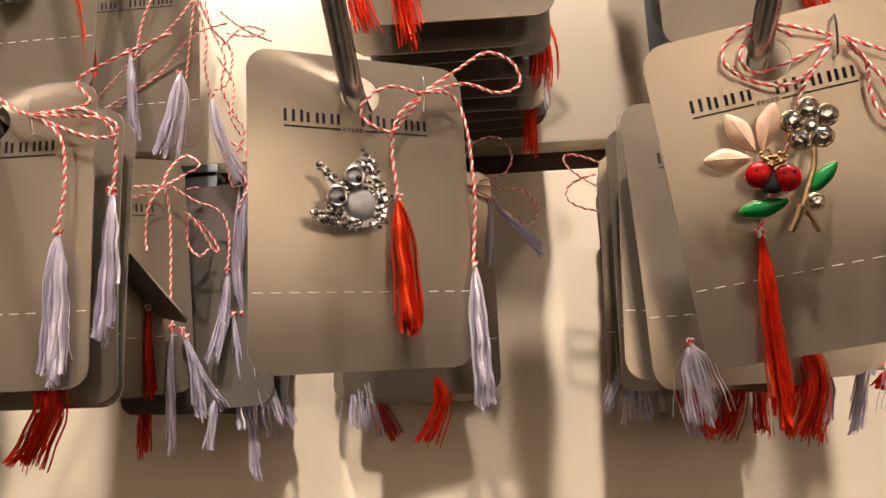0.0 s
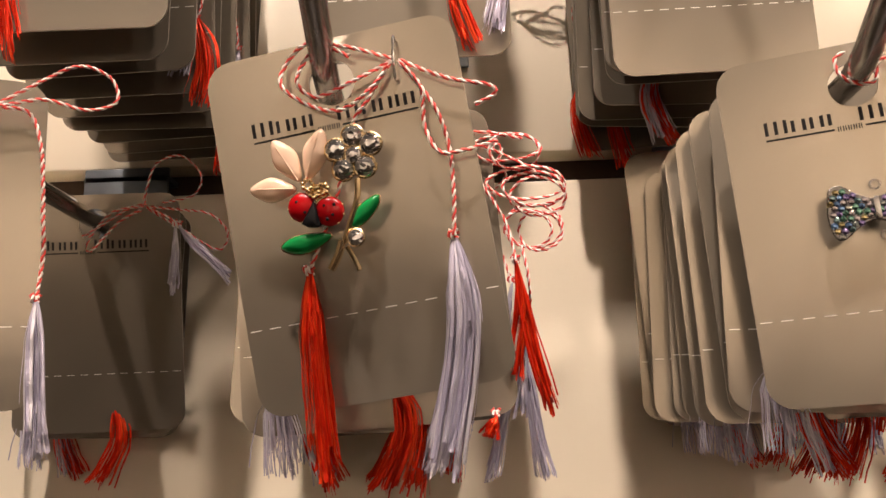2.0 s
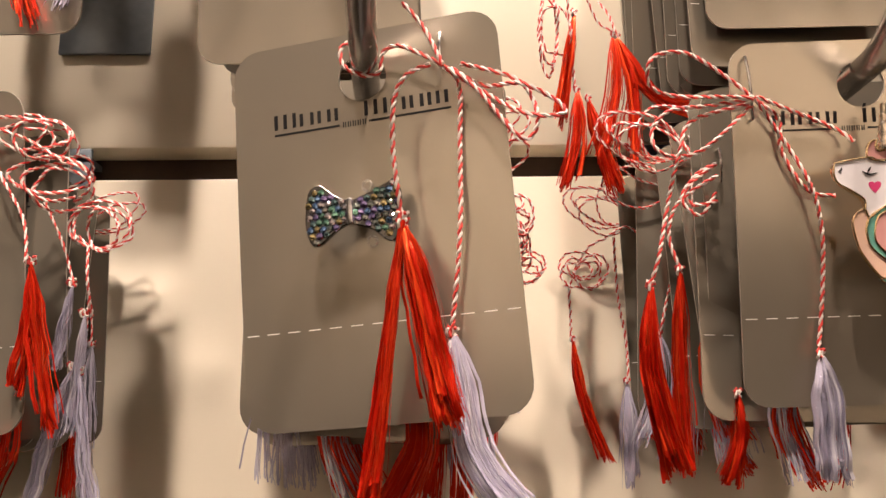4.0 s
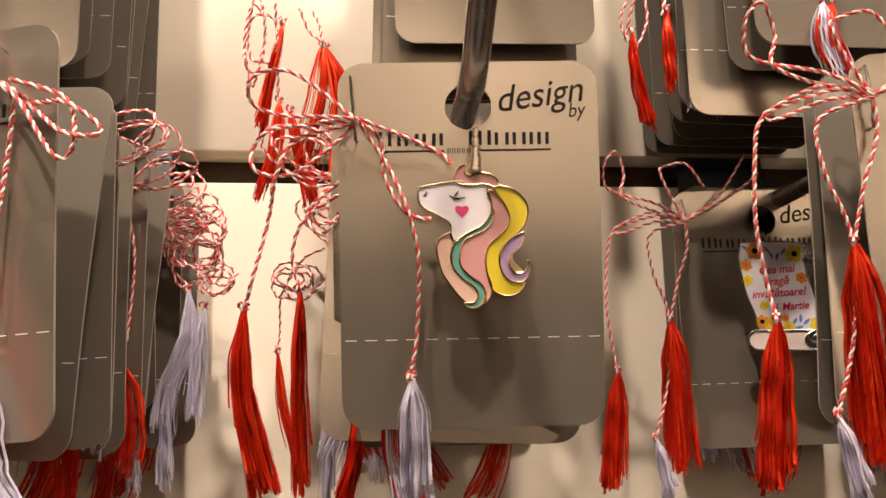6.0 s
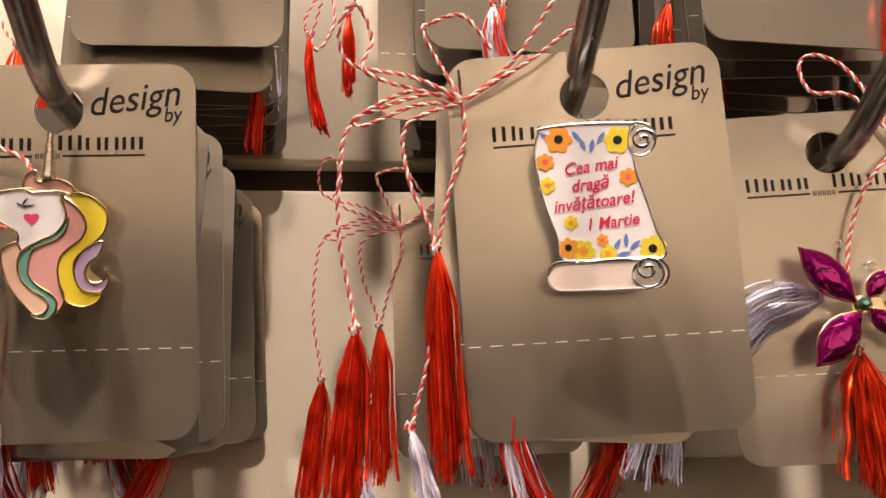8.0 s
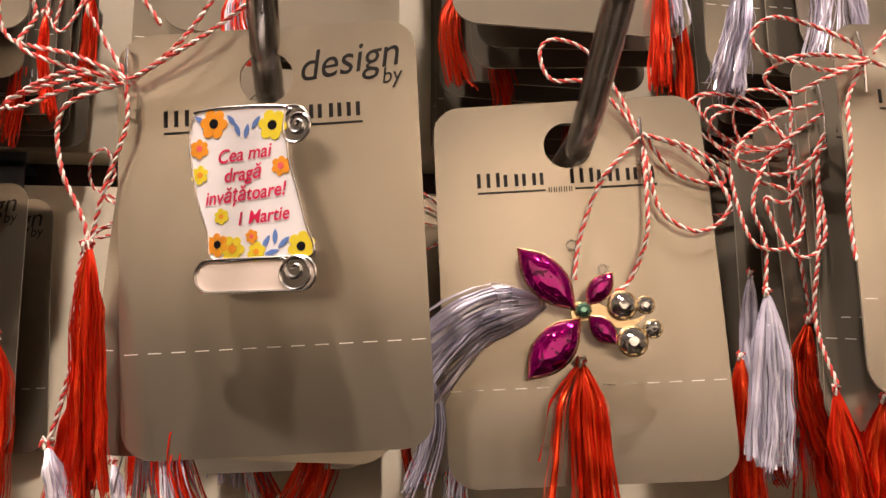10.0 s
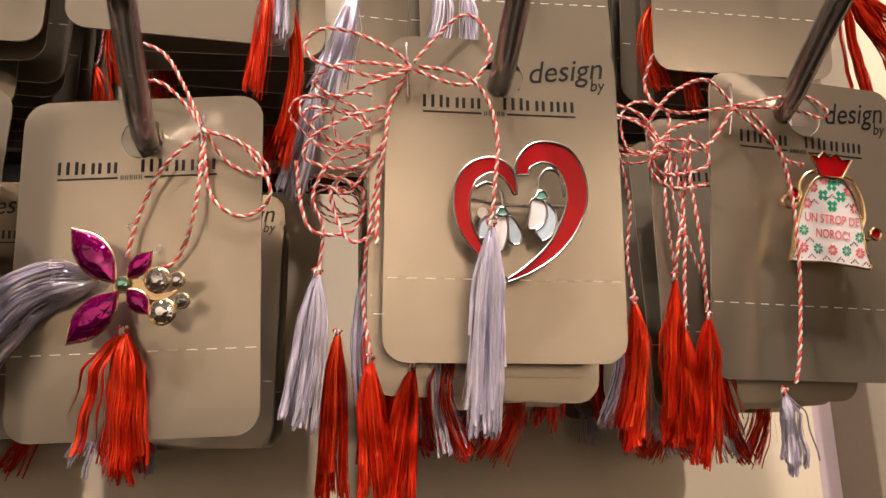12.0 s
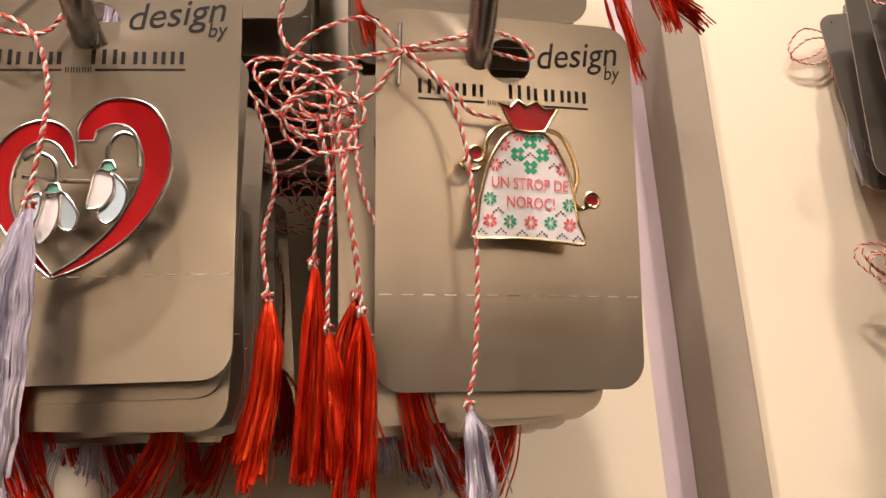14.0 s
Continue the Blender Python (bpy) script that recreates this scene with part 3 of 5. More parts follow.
stack(0.4795, 1.578, [0.262, 0.28, 0.295], [1, 2])
stack(0.5656, 1.588, steps(0.192, 0.296, 9), [6, 2, 5, 4, 1], turn=3)
stack(0.6465, 1.587, steps(0.202, 0.296, 8), [2, 6, 5, 1, 6], turn=3)
FRONTS = {1: (-0.163, 0.222, -0.001), 2: (-0.0106, 0.199, 0.002), 4: (0.170, 0.221, -0.006), 5: (0.312, 0.229, 0.009), 7: (0.4845, 0.198, -0.004)}
for i, hx in enumerate(UPPER_X):
    n = (9, 1, 9, 1, 7, 8, 9, 9, 8, 9)[i]
    fx, fy, fz = FRONTS.get(i, (hx, 0.207 + 0.004 * (i % 4), 0.0))
    stack(fx, 1.688 + fz, [fy], [7 if i in (4, 5) else i % 7], turn=3, tilt=1)
    if n > 1:
        stack(hx, 1.688, steps(fy + 0.011, 0.296, n - 1), [7, 7, (i + 2) % 7, 7, 7, (i + 5) % 7], turn=4, tilt=2)
stack(0.852, 1.675, steps(0.235, 0.296, 6), [7, 7, 3], lean_yaw=176)
stack(0.858, 1.567, steps(0.25, 0.294, 4), [1, 2])

spray = blank_card(pose(0.652, 0.203, 1.654, 3, 1, -2), "pearl-beige card on an upper hook, red tassels flung sideways", "design")
for i, (p1, p2, p3) in enumerate((((34, -8), (44, -18), (60, -30)), ((35, -8), (45, -26), (52, -46)), ((33, -10), (41, -24), (62, -42)), ((32, -10), (36, -28), (44, -55)))):
    tassel(spray, [p1, p2, p3], "red", 7.5, 991 + i, n=90, y=-2 - i, y_end=-6 + 3 * i)
corner_card = blank_card(pose(-0.150, 0.280, 1.654, 3, -2, 2), "pearl-beige card far back on an upper hook, white tassels over it", "plain", 0)
cords(corner_card, [
    [(30, 62), (20, 40), (8, 18), (4.5, -2)],
    [(34, 60), (30, 34), (27, 8), (24.6, -13)],
    [(40, 40), (22, 12), (2, -6), (-12, -20), (-22, -26)],
    [(42, 10), (28, 4), (12, -10), (-8, -22)],
], 151, step=1.0, sides=4, wob=2.2)
tassel(corner_card, [(4.5, -3.1), (5, -20), (6.8, -40)], "white", 8, 702, n=140, y=-9)
tassel(corner_card, [(24.6, -14), (22, -30), (17.3, -47.7)], "white", 11, 703, n=140, y=-9)
tassel(corner_card, [(10, 20), (9, 2), (14, -36)], "red", 9, 704, n=140, y=-58)
strung_card = blank_card(pose(0.4009, 0.232, 1.6419, 3, 0, 1), "pearl-beige card on an upper hook, two slim red tassels beside it", "plain", 0)
cords(strung_card, [
    [(-41.2, 0.9), (-45.9, -8.4), (-48.8, -20.1)],
    [(-36.0, 3.0), (-35.7, -4.4), (-37.9, -12.6)],
    [(-44.8, -2.9), (-50.4, -14.0), (-46.8, -22.7), (-42.1, -13.7), (-43.2, -4.7)],
], 161, step=1.0, sides=4, wob=2.0)
tassel(strung_card, [(-48.8, -20.7), (-48.0, -34.9), (-44.4, -50.0)], "red", 6, 721, n=140, y=-7)
tassel(strung_card, [(-38.0, -13.2), (-37.9, -24.2), (-37.8, -37.7)], "red", 6, 722, n=140, y=-7)
for i, hx in enumerate(UPPER_X):
    hook(hx, 1.786, 0.205, 0.045, slot_z=1.812)
    if i != 1:
        stack(hx, 1.788, steps(0.21, 0.29, 5), [7, 6, 7, 5], turn=4, tilt=2)


# ---- the cards in front, hook by hook ----
frog = blank_card(pose(-0.0348, 0.1878, 1.5551, 4.2, -2.3, 26.7), "pearl-beige card with a silver crystal brooch, red and white tassels", "plain", 1)
cords(frog, [
    [(15.8, 31.6), (25.2, 38.2), (35.9, 45.4), (43.7, 43.4), (45.6, 36.9), (38.7, 33.8), (28.4, 35.2), (15.8, 31.2)],
    [(15.8, 31.6), (7.1, 32.4), (0, 28.2), (-0.9, 24), (2.8, 20.8), (7.4, 20.5), (11.5, 25), (15.7, 30.1)],
    [(15.8, 31.2), (9.2, 24.8), (7.6, 16.3), (8, 5.7), (8.3, 2.8)],
    [(15.8, 31.6), (24.9, 32.5), (28.6, 23.2), (29.8, 5.1), (30.1, -4.2), (29, -14.9)],
], 3)
staple(frog, (17.2, 36.6), (16.8, 27.1))
tassel(frog, [(8.3, 2), (11.4, -33.4)], "red", 8, 0)
tassel(frog, [(29, -15.6), (31, -51.9)], "white", 7, 1)
ladybug = blank_card(pose(0.0722, 0.1843, 1.5545, 10.4, -7.1, -8.5), "pearl-beige card, tilted, with a red enamel and shell flower brooch", "plain", 0)
cords(ladybug, [
    [(14.8, 32.8), (5.9, 37.1), (-2.8, 39.7), (-9.3, 36.9), (-10.7, 31.7), (-5.3, 26.3), (2, 23.2), (9, 26.2), (14.7, 32.1)],
    [(14.7, 32.1), (4.3, 28.7), (-3.7, 28), (-7, 31.5), (-4.8, 36.4), (0.3, 38.5), (5.6, 35.1)],
    [(16.5, 31.7), (26.5, 25.2), (35.1, 21.7), (35.9, 19.6), (31.3, 18.1)],
    [(16.4, 31), (20.2, 24.8), (19.6, 15.7), (22.1, 9.3), (28.1, 8.6), (34.4, 9.6)],
    [(17.5, 30.1), (22.8, 18.9), (24, 9.5), (23.2, -0.5), (21.7, -9)],
    [(13.8, 31), (7.3, 23.9), (3.9, 19.5), (-2.7, 5.2), (-11.2, -9.2)],
], 4)
staple(ladybug, (16.1, 37.5), (14.9, 28.1))
tassel(ladybug, [(21.6, -9.6), (20.0, -30.0), (10.5, -58.5)], "white", 15, 10)
tassel(ladybug, [(-11.5, -11.1), (-15.6, -56.9)], "red", 10, 11)
bow = blank_card(pose(0.1898, 0.1890, 1.5515, 4.1, -2.5, -16.3), "pearl-beige card with a rhinestone bow brooch and three tassels", "plain", 0)
cords(bow, [
    [(18.1, 29.3), (9.8, 34.8), (5.5, 34.6), (4.4, 30.6), (0.6, 30.3), (-2.9, 32.8), (-3.3, 36.9), (-0.9, 38.5)],
    [(19.7, 28.1), (26, 23.6), (33.7, 22), (40.5, 16.9), (40.7, 14.4), (33.8, 15.8), (25.8, 22.3), (18.5, 28.3)],
    [(19.7, 28.1), (24.7, 22.6), (31.1, 12.5), (34.1, 10.8), (36.1, 15.3), (32.8, 23.5), (22, 28.2)],
    [(18.6, 28.7), (20.9, 24.6), (20, 12.1), (18.8, -6.2), (15.4, -24.6)],
    [(18.1, 29.3), (15, 37.7), (11, 44)],
], 5)
cords(bow, [[(17.1, 26.4), (12.3, 25.1), (9.4, 20.7), (8.3, 12.2), (8.7, 2.4), (9.2, -4.2)]], 62, y=-8.8, wob=0.4)
staple(bow, (17.9, 36.4), (17.5, 29.2))
tassel(bow, [(9.2, -3.5), (-1.2, -56.5)], "red", 8, 20, y=-9.5)
tassel(bow, [(9.3, -4.8), (14.8, -42.1)], "red", 11, 21, y=-9.5)
tassel(bow, [(15.5, -25.7), (16.7, -47.2), (25.1, -60.5)], "white", 18, 22)
unicorn = blank_card(pose(0.3008, 0.1993, 1.5529, 11.4, -0.2, -4.3), "pearl-beige card with a pastel enamel horned horse-head brooch", "design", 0)
cords(unicorn, [
    [(-25.3, 27.7), (-30.2, 32.2), (-38.8, 38.5), (-45.5, 38.9), (-48.6, 36.2), (-48, 31.8), (-42.5, 29.5), (-33.9, 28.5), (-25.6, 28.1)],
    [(-25.6, 27.7), (-36.4, 26.6), (-43.8, 26.1), (-48.1, 21.9), (-47.5, 16.9), (-42.7, 15.6), (-36.5, 17.3), (-25.6, 26.5)],
    [(-25.6, 27.1), (-38.9, 23.6), (-42.6, 16.2), (-45.2, 5.1), (-48.3, -7.1), (-50.2, -13.2)],
    [(-25.1, 28.1), (-18.1, 17), (-13.9, 7), (-11.8, -4.2), (-12.5, -20.2), (-13.8, -27.6)],
    [(-25.1, 28.1), (-15.5, 24.4), (-6.9, 20.5), (-4.2, 17.4)],
    [(-24.7, 27.7), (-19.8, 23.3), (-19.3, 15.8), (-14.5, 7), (-9, 5.4)],
], 6)
staple(unicorn, (-26.4, 37.7), (-25.4, 23.4))
tassel(unicorn, [(-50.2, -13.8), (-51, -31.5), (-45.7, -54.6)], "red", 11, 30)
tassel(unicorn, [(-13.8, -30), (-13.6, -56.8)], "white", 11, 31)
scroll = blank_card(pose(0.4156, 0.1813, 1.5520, 7.3, -1.9, -9.7), "pearl-beige card with a printed parchment-scroll brooch and red tassels", "design", 0)
cords(scroll, [
    [(-26.4, 31), (-36.3, 30.6), (-47.7, 27.1), (-50, 28.5), (-46.2, 30.1), (-33.7, 32.9), (-26.4, 31.3)],
    [(-26.4, 31.7), (-37.1, 37), (-50.4, 42), (-51.8, 49.9), (-47.7, 54.1), (-45.1, 46.7), (-46.9, 39.1), (-36, 34.4), (-26.4, 31.3)],
    [(-26.4, 31.7), (-31.8, 41.7), (-33.8, 47), (-31.8, 49.2), (-24.9, 49.5), (-19.4, 41.9)],
    [(-25.8, 31.2), (-14.7, 38.9), (-4.9, 52.2)],
    [(-25.8, 31), (-11.1, 38.6), (-0.6, 46)],
    [(-27, 31.1), (-37.3, 33.8), (-50.1, 27.9), (-53.2, 18.1), (-54.2, 3.3), (-52.6, -10.2), (-51.8, -15.7)],
    [(-26.5, 30.4), (-26.5, 22.2), (-30.5, 11.3), (-33.8, -0.7)],
    [(-26.7, 30.4), (-38.5, 26.3), (-38.7, 14.5), (-34.3, 0.6), (-36.3, -19.7), (-41.3, -36.4)],
], 7)
staple(scroll, (-26.7, 38.1), (-26.4, 24.1))
tassel(scroll, [(-51.8, -16.9), (-56, -52.2)], "red", 15, 40)
tassel(scroll, [(-33.9, -1.3), (-34.6, -47.7)], "red", 13, 41)
tassel(scroll, [(-41.4, -37.5), (-38, -54.3)], "white", 9, 42)
butterfly = blank_card(pose(0.4791, 0.1926, 1.5452, 2.7, -1.5, -10.0), "pearl-beige card with a magenta glass butterfly brooch", "plain", 0)
cords(butterfly, [
    [(15.3, 32), (11.5, 41.5), (5.6, 51.9), (-1.3, 55.2), (-4.8, 52.4), (-2.8, 45.7), (5.4, 43.9), (12.1, 37.1), (15.7, 31.3)],
    [(15.7, 31.3), (25.2, 27.4), (32.1, 16.8), (30.5, 11.4), (24.5, 9.6), (18.1, 14.6), (16.4, 24.3), (15.9, 29.9)],
    [(16, 31.3), (22.4, 22.6), (31.6, 19.5), (29.8, 23.7), (23.9, 28.1), (16, 31)],
    [(15.3, 30.6), (6.4, 21.9), (0.8, 9.8), (-1.2, 0.5)],
    [(15.7, 30.6), (14.7, 10.6), (10.5, 0.1), (7.2, -2.4)],
], 8)
staple(butterfly, (15.7, 35.5), (15.1, 25.7))
tassel(butterfly, [(-1.1, -17.5), (-2.4, -49.2)], "red", 17, 50)
tassel(butterfly, [(-7.8, -4.5), (-21.5, -6.6), (-35.3, -17.7)], "white", 20, 51)
heart = blank_card(pose(0.5665, 0.1807, 1.5617, 2.3, 0.6, -3.5), "pearl-beige card with a red enamel heart and snowdrop brooch", "design", 0)
cords(heart, [
    [(-23.5, 31.4), (-31.4, 28.8), (-39.4, 29.2), (-47.4, 31.7), (-49.7, 36.1), (-45.3, 40), (-37.3, 39.7), (-27.7, 34.9), (-23.5, 31.7)],
    [(-23.7, 30.6), (-33.9, 26.5), (-41.6, 23.2), (-47.1, 26.6), (-39.5, 31.4), (-23.7, 31.4)],
    [(-22.8, 32.2), (-17.6, 39.2), (-11.6, 45.7), (-6.8, 45.9), (-3.4, 38.4), (-7.1, 29.2), (-12.5, 26.7), (-22.8, 30.7)],
    [(-24.1, 30.6), (-28.4, 22.3), (-29.8, 10.8), (-31.2, -1.7), (-31.2, -13.8)],
], 9)
cords(heart, [[(-22.1, 28.2), (-12.2, 27.2), (-6.2, 21.8), (-3.4, 12), (-3.9, 1), (-5, -9)]], 66, y=-8.8, wob=0.4)
staple(heart, (-24.7, 38.1), (-24.2, 24))
tassel(heart, [(-4.9, -11), (-6.3, -32.7), (-7.5, -58.9)], "white", 13, 60, y=-9.5)
bag = blank_card(pose(0.6526, 0.1878, 1.5581, 7.7, 0.8, 4.8), "pearl-beige card with a folk-pattern money-bag brooch on its front", "design", 0)
cords(bag, [
    [(-23.9, 30.7), (-13.4, 33.5), (-3.3, 35.7), (4.4, 32.4), (3, 30.4), (-7.2, 32.1), (-23.9, 30.3)],
    [(-23.3, 30.1), (-13.6, 22.1), (-9.9, 17.3), (-3, 16.5)],
    [(-23.9, 30.7), (-31.8, 37), (-42.3, 32.3), (-47.9, 25.7), (-48.9, 20.8), (-42, 16.5), (-31.6, 19.6), (-24.3, 30.1)],
    [(-24.3, 30.7), (-37.6, 27.7), (-46.8, 28.2), (-49.8, 34.1), (-48.2, 41.7)],
    [(-32.9, 25.6), (-42.1, 22.5), (-48.8, 14.8), (-44.2, 10.4), (-32.8, 13.4), (-35.1, 19.3), (-45.5, 18.6), (-48.7, 11.3), (-41.9, 7), (-32.7, 8.6)],
    [(-37.5, 21.6), (-37.3, 9.6), (-34.9, -7.9), (-32.5, -23.8)],
    [(-39.8, 19), (-38.4, 3.6), (-41.6, -8.1), (-42, -15.5)],
    [(-42, 15.3), (-38.9, 0.1), (-39.2, -17.2), (-39.3, -28.3)],
], 10)
cords(bag, [[(-24.4, 27.1), (-16.3, 19.5), (-12.3, 7.9), (-10.9, -6.1), (-10.3, -19.7), (-11.1, -35.1), (-12.3, -41.6)]], 67, y=-8.8, wob=0.4)
staple(bag, (-24.5, 37), (-24.8, 23.2))
tassel(bag, [(-10.7, -44.7), (-8.7, -63.9)], "white", 10, 70)
tassel(bag, [(-32.5, -26.1), (-33.8, -61.7)], "red", 12, 71)
tassel(bag, [(-42, -16.7), (-44, -57.1)], "red", 11, 72)
tassel(bag, [(-39.1, -29.4), (-37.6, -57.3)], "red", 10, 73)
heart_second = blank_card(pose(0.5635, 0.1927, 1.5597, 2.3, 0.6, -3.5), "pearl-beige card behind another, with white and red tassels", "design", 0)
cords(heart_second, [
    [(-25.3, 28.4), (-35.1, 24.9), (-44.5, 18.4), (-45.5, 12.3), (-34.3, 11.2), (-24.8, 17.5)],
    [(-25.1, 25.2), (-37.4, 15.6), (-43.5, 3.5), (-40.9, -5.2), (-41.5, -15.8)],
    [(-24.9, 20.6), (-34, 5.2), (-39.5, 5.1), (-34.6, -7.9), (-27.9, -4.9), (-27.3, 9.9)],
    [(-48.2, 12.2), (-44.3, -5.2), (-33.4, -5), (-31.2, 5.3), (-41.1, 9.5)],
    [(-26.2, 17.5), (-29.3, -4.9), (-30.5, -22), (-28.4, -36.3)],
], 11)
staple(heart_second, (-24.3, 33.1), (-24, 19.1))
tassel(heart_second, [(-41.7, -17.2), (-42.4, -33), (-44.8, -53.8)], "white", 14, 80)
tassel(heart_second, [(-28.3, -38.3), (-26.8, -54.1), (-24.6, -71.8)], "red", 15, 81)
cords(heart_second, [[(35, 20), (39, 4), (37, -10), (38.3, -22)]], 84)
tassel(heart_second, [(-18, -40), (-20, -56), (-22, -73)], "red", 13, 82)
tassel(heart_second, [(8, -46), (8.6, -53), (10, -61)], "red", 11, 83, n=140, y=60)
tassel(heart_second, [(38.3, -23), (37, -40), (33.6, -58)], "red", 15, 84)
tassel(heart_second, [(-37.3, -29.4), (-37.6, -47.4), (-37.8, -71.6)], "red", 14, 85, n=300, y=22.3)
tassel(heart_second, [(-24.3, -36.5), (-22.8, -53.6), (-21.3, -71.3)], "red", 16, 86, n=300, y=12.3)
tassel(heart_second, [(-29.6, -7.2), (-30.9, -28.4), (-29.0, -47.1)], "white", 9, 87, n=160, y=29.3)
draped_card = blank_card(pose(0.560, 0.222, 1.654, 3, 1, 2), "pearl-beige card on an upper hook, long red and white tassels below", "plain", 0)
tassel(draped_card, [(-49.2, -24.3), (-45.1, -49.0), (-48.0, -76.2)], "red", 12, 711, n=220, y=-17.0)
tassel(draped_card, [(-30.8, -27.7), (-33.7, -42.2), (-37.9, -58.7)], "white", 17, 712, n=220, y=-22.0)
tassel(draped_card, [(-40.4, -49.0), (-43.1, -66.9), (-46.5, -83.2)], "white", 12, 713, n=220, y=-7.0)
unicorn_second = blank_card(pose(0.2988, 0.2133, 1.5489, 11.4, -0.2, -4.3), "pearl-beige card behind another, with a slim red tassel", "design", 0)
cords(unicorn_second, [
    [(-27.3, 22), (-31.3, 20), (-35.4, 14), (-31.5, 9.8), (-27.4, 15.2)],
    [(-27.3, 19.2), (-36.1, 13.3), (-38.9, 5.3), (-37, -2.9)],
    [(-27.3, 22), (-34.1, 16.6), (-32.8, 12.6), (-27.4, 13.1)],
], 12)
staple(unicorn_second, (-25.9, 26), (-25.7, 17.8))
tassel(unicorn_second, [(-37, -3.8), (-37.9, -27.6), (-36.8, -51.5)], "red", 9, 90)
tassel(unicorn_second, [(-24.7, -33.3), (-24.1, -41.3), (-26.9, -54.4)], "red", 8, 91)
first = blank_card(pose(-0.1365, 0.1860, 1.5535, 4.0, 0.0, 0.0), "pearl-beige card with twisted cord and lilac-white tassels", "plain", 0)
cords(first, [
    [(13.4, 31.1), (7.7, 33.9), (-0.7, 40.8)],
    [(13.4, 30.8), (25.2, 30.3), (36.1, 28), (37.2, 24), (28.5, 24.6), (16.6, 29.8)],
    [(14.1, 31.1), (28.2, 34), (25.6, 40.5), (35.6, 46.1), (51.1, 52.1)],
    [(13.7, 30.8), (19, 27.6), (22.3, 22.7), (23.5, 11.2), (22.2, -1.1)],
    [(14.1, 31.1), (28.2, 31.6), (35.4, 25.7), (36.9, 16.4), (36.3, 9.2)],
], 13)
staple(first, (12.5, 36.4), (13.3, 26.3))
tassel(first, [(22.2, -1.8), (23, -39.8)], "white", 9, 100)
tassel(first, [(36.4, 8.1), (35.5, -29.3)], "white", 8, 101)


# ---- the brooches (outlines in millimetres on their cards) ----
# horned horse head
HEAD = [(-11.7, 11.4), (-10.8, 12), (-3.4, 13.1), (-1.3, 12.5), (3.3, 12.5), (3.4, 10.6), (4.3, 8.5), (4, 6), (2.3, 3.7), (-1.1, 2), (-3.8, 0.2), (-4.9, 1.4), (-5, 3.9), (-7.7, 5.8), (-10.9, 7.5), (-11.8, 9.4)]
FORELOCK = [(-3.6, 13.1), (-3.7, 14.8), (-2.9, 16.3), (-1.3, 16.9), (-1.7, 15.6), (-0.9, 14.4), (2.5, 15), (5, 14.2), (6, 12.5), (4.9, 11.9), (3.3, 12.5), (-1.4, 12.3)]
CHEST = [(-8, -0.2), (-5.3, 1.9), (-4.3, -0.2), (-4.9, -2.3), (-4.4, -5.6), (-2.5, -7.8), (-0.1, -9.5), (0.9, -11.6), (-0.1, -13), (-2.2, -12.7), (-5.4, -8.9), (-7.2, -5.6)]
TEAL_LOCK = [(4.9, 6.8), (4.4, 4.7), (2.7, 2.6), (-1.6, 0.6), (-2.8, -1.9), (-2.9, -4.8), (-1.3, -6.9), (1.2, -8.7), (2.4, -10.4), (2.2, -12.4), (0.7, -14.1), (-1.4, -14), (-2.2, -13.2), (-0.1, -13), (0.9, -11.6), (0.3, -9.9), (-2.5, -7.8), (-4.4, -5.6), (-5, -2.7), (-4.1, -0), (-1.1, 2), (2.3, 3.7), (4.1, 6)]
PINK_LOCK = [(3.9, 11.2), (7, 8.5), (8.2, 5.5), (7.3, 2.6), (3.9, -0.3), (2.8, -2.8), (2.9, -6.2), (3.9, -9.2), (3.7, -11.2), (2.6, -12.7), (2.4, -10.4), (1.2, -8.7), (-1.3, -6.9), (-2.9, -4.8), (-2.8, -1.9), (-1.6, 0.6), (2.7, 2.6), (4.6, 5.1), (4.3, 8.5)]
YELLOW_LOCK = [(4.9, 11.7), (7.5, 12.1), (10.5, 10.6), (12.4, 8), (12.1, 4.6), (10.3, 2.1), (7.7, 0), (5.9, -2.5), (6.1, -5.8), (7.3, -8), (9.7, -8.9), (11.4, -8.9), (10.5, -10.8), (7.9, -11.8), (5.4, -11.3), (3.9, -10), (2.9, -6.2), (2.8, -2.8), (3.9, -0.3), (7.3, 2.6), (8.3, 5.5), (7, 8.5)]
LILAC_LOCK = [(11.4, 1.9), (10.7, -0.9), (8.5, -2.9), (8, -5), (9.3, -6.8), (11.4, -6.6), (12.3, -5.1), (12.1, -4.3), (12.5, -4.5), (12.6, -6.4), (11.8, -8.3), (9.7, -8.9), (7.3, -8), (6.1, -5.8), (6, -3.3), (7.7, 0)]
LASH = [(-5.1, 10.1), (-4.1, 9.5), (-3.1, 9.4), (-1.6, 9.7)]
LASH_UP = [(-3, 11), (-3.5, 10.4), (-4, 9.7)]
NOSTRIL = [(-10, 11), (-10.1, 10.4), (-10.7, 10.1)]
# scroll
SHEET = [(-11.6, 21.2), (-10.8, 22.2), (-3.3, 22.2), (7.2, 20.9), (6.6, 19.2), (6.2, 17), (6.8, 14.8), (7.1, 11.2), (8.3, 6.5), (9.8, -0.1), (10.9, -6), (1.9, -5.9), (-8.1, -5.2), (-9.2, -0.5), (-11.1, 5.8), (-12.1, 12.1), (-12.5, 17)]
CURL = [(7.2, 20.9), (9.8, 20.4), (11.2, 18.2), (11, 15.9), (9.1, 14.3), (6.8, 14.8), (6.2, 17), (6.6, 19.2)]
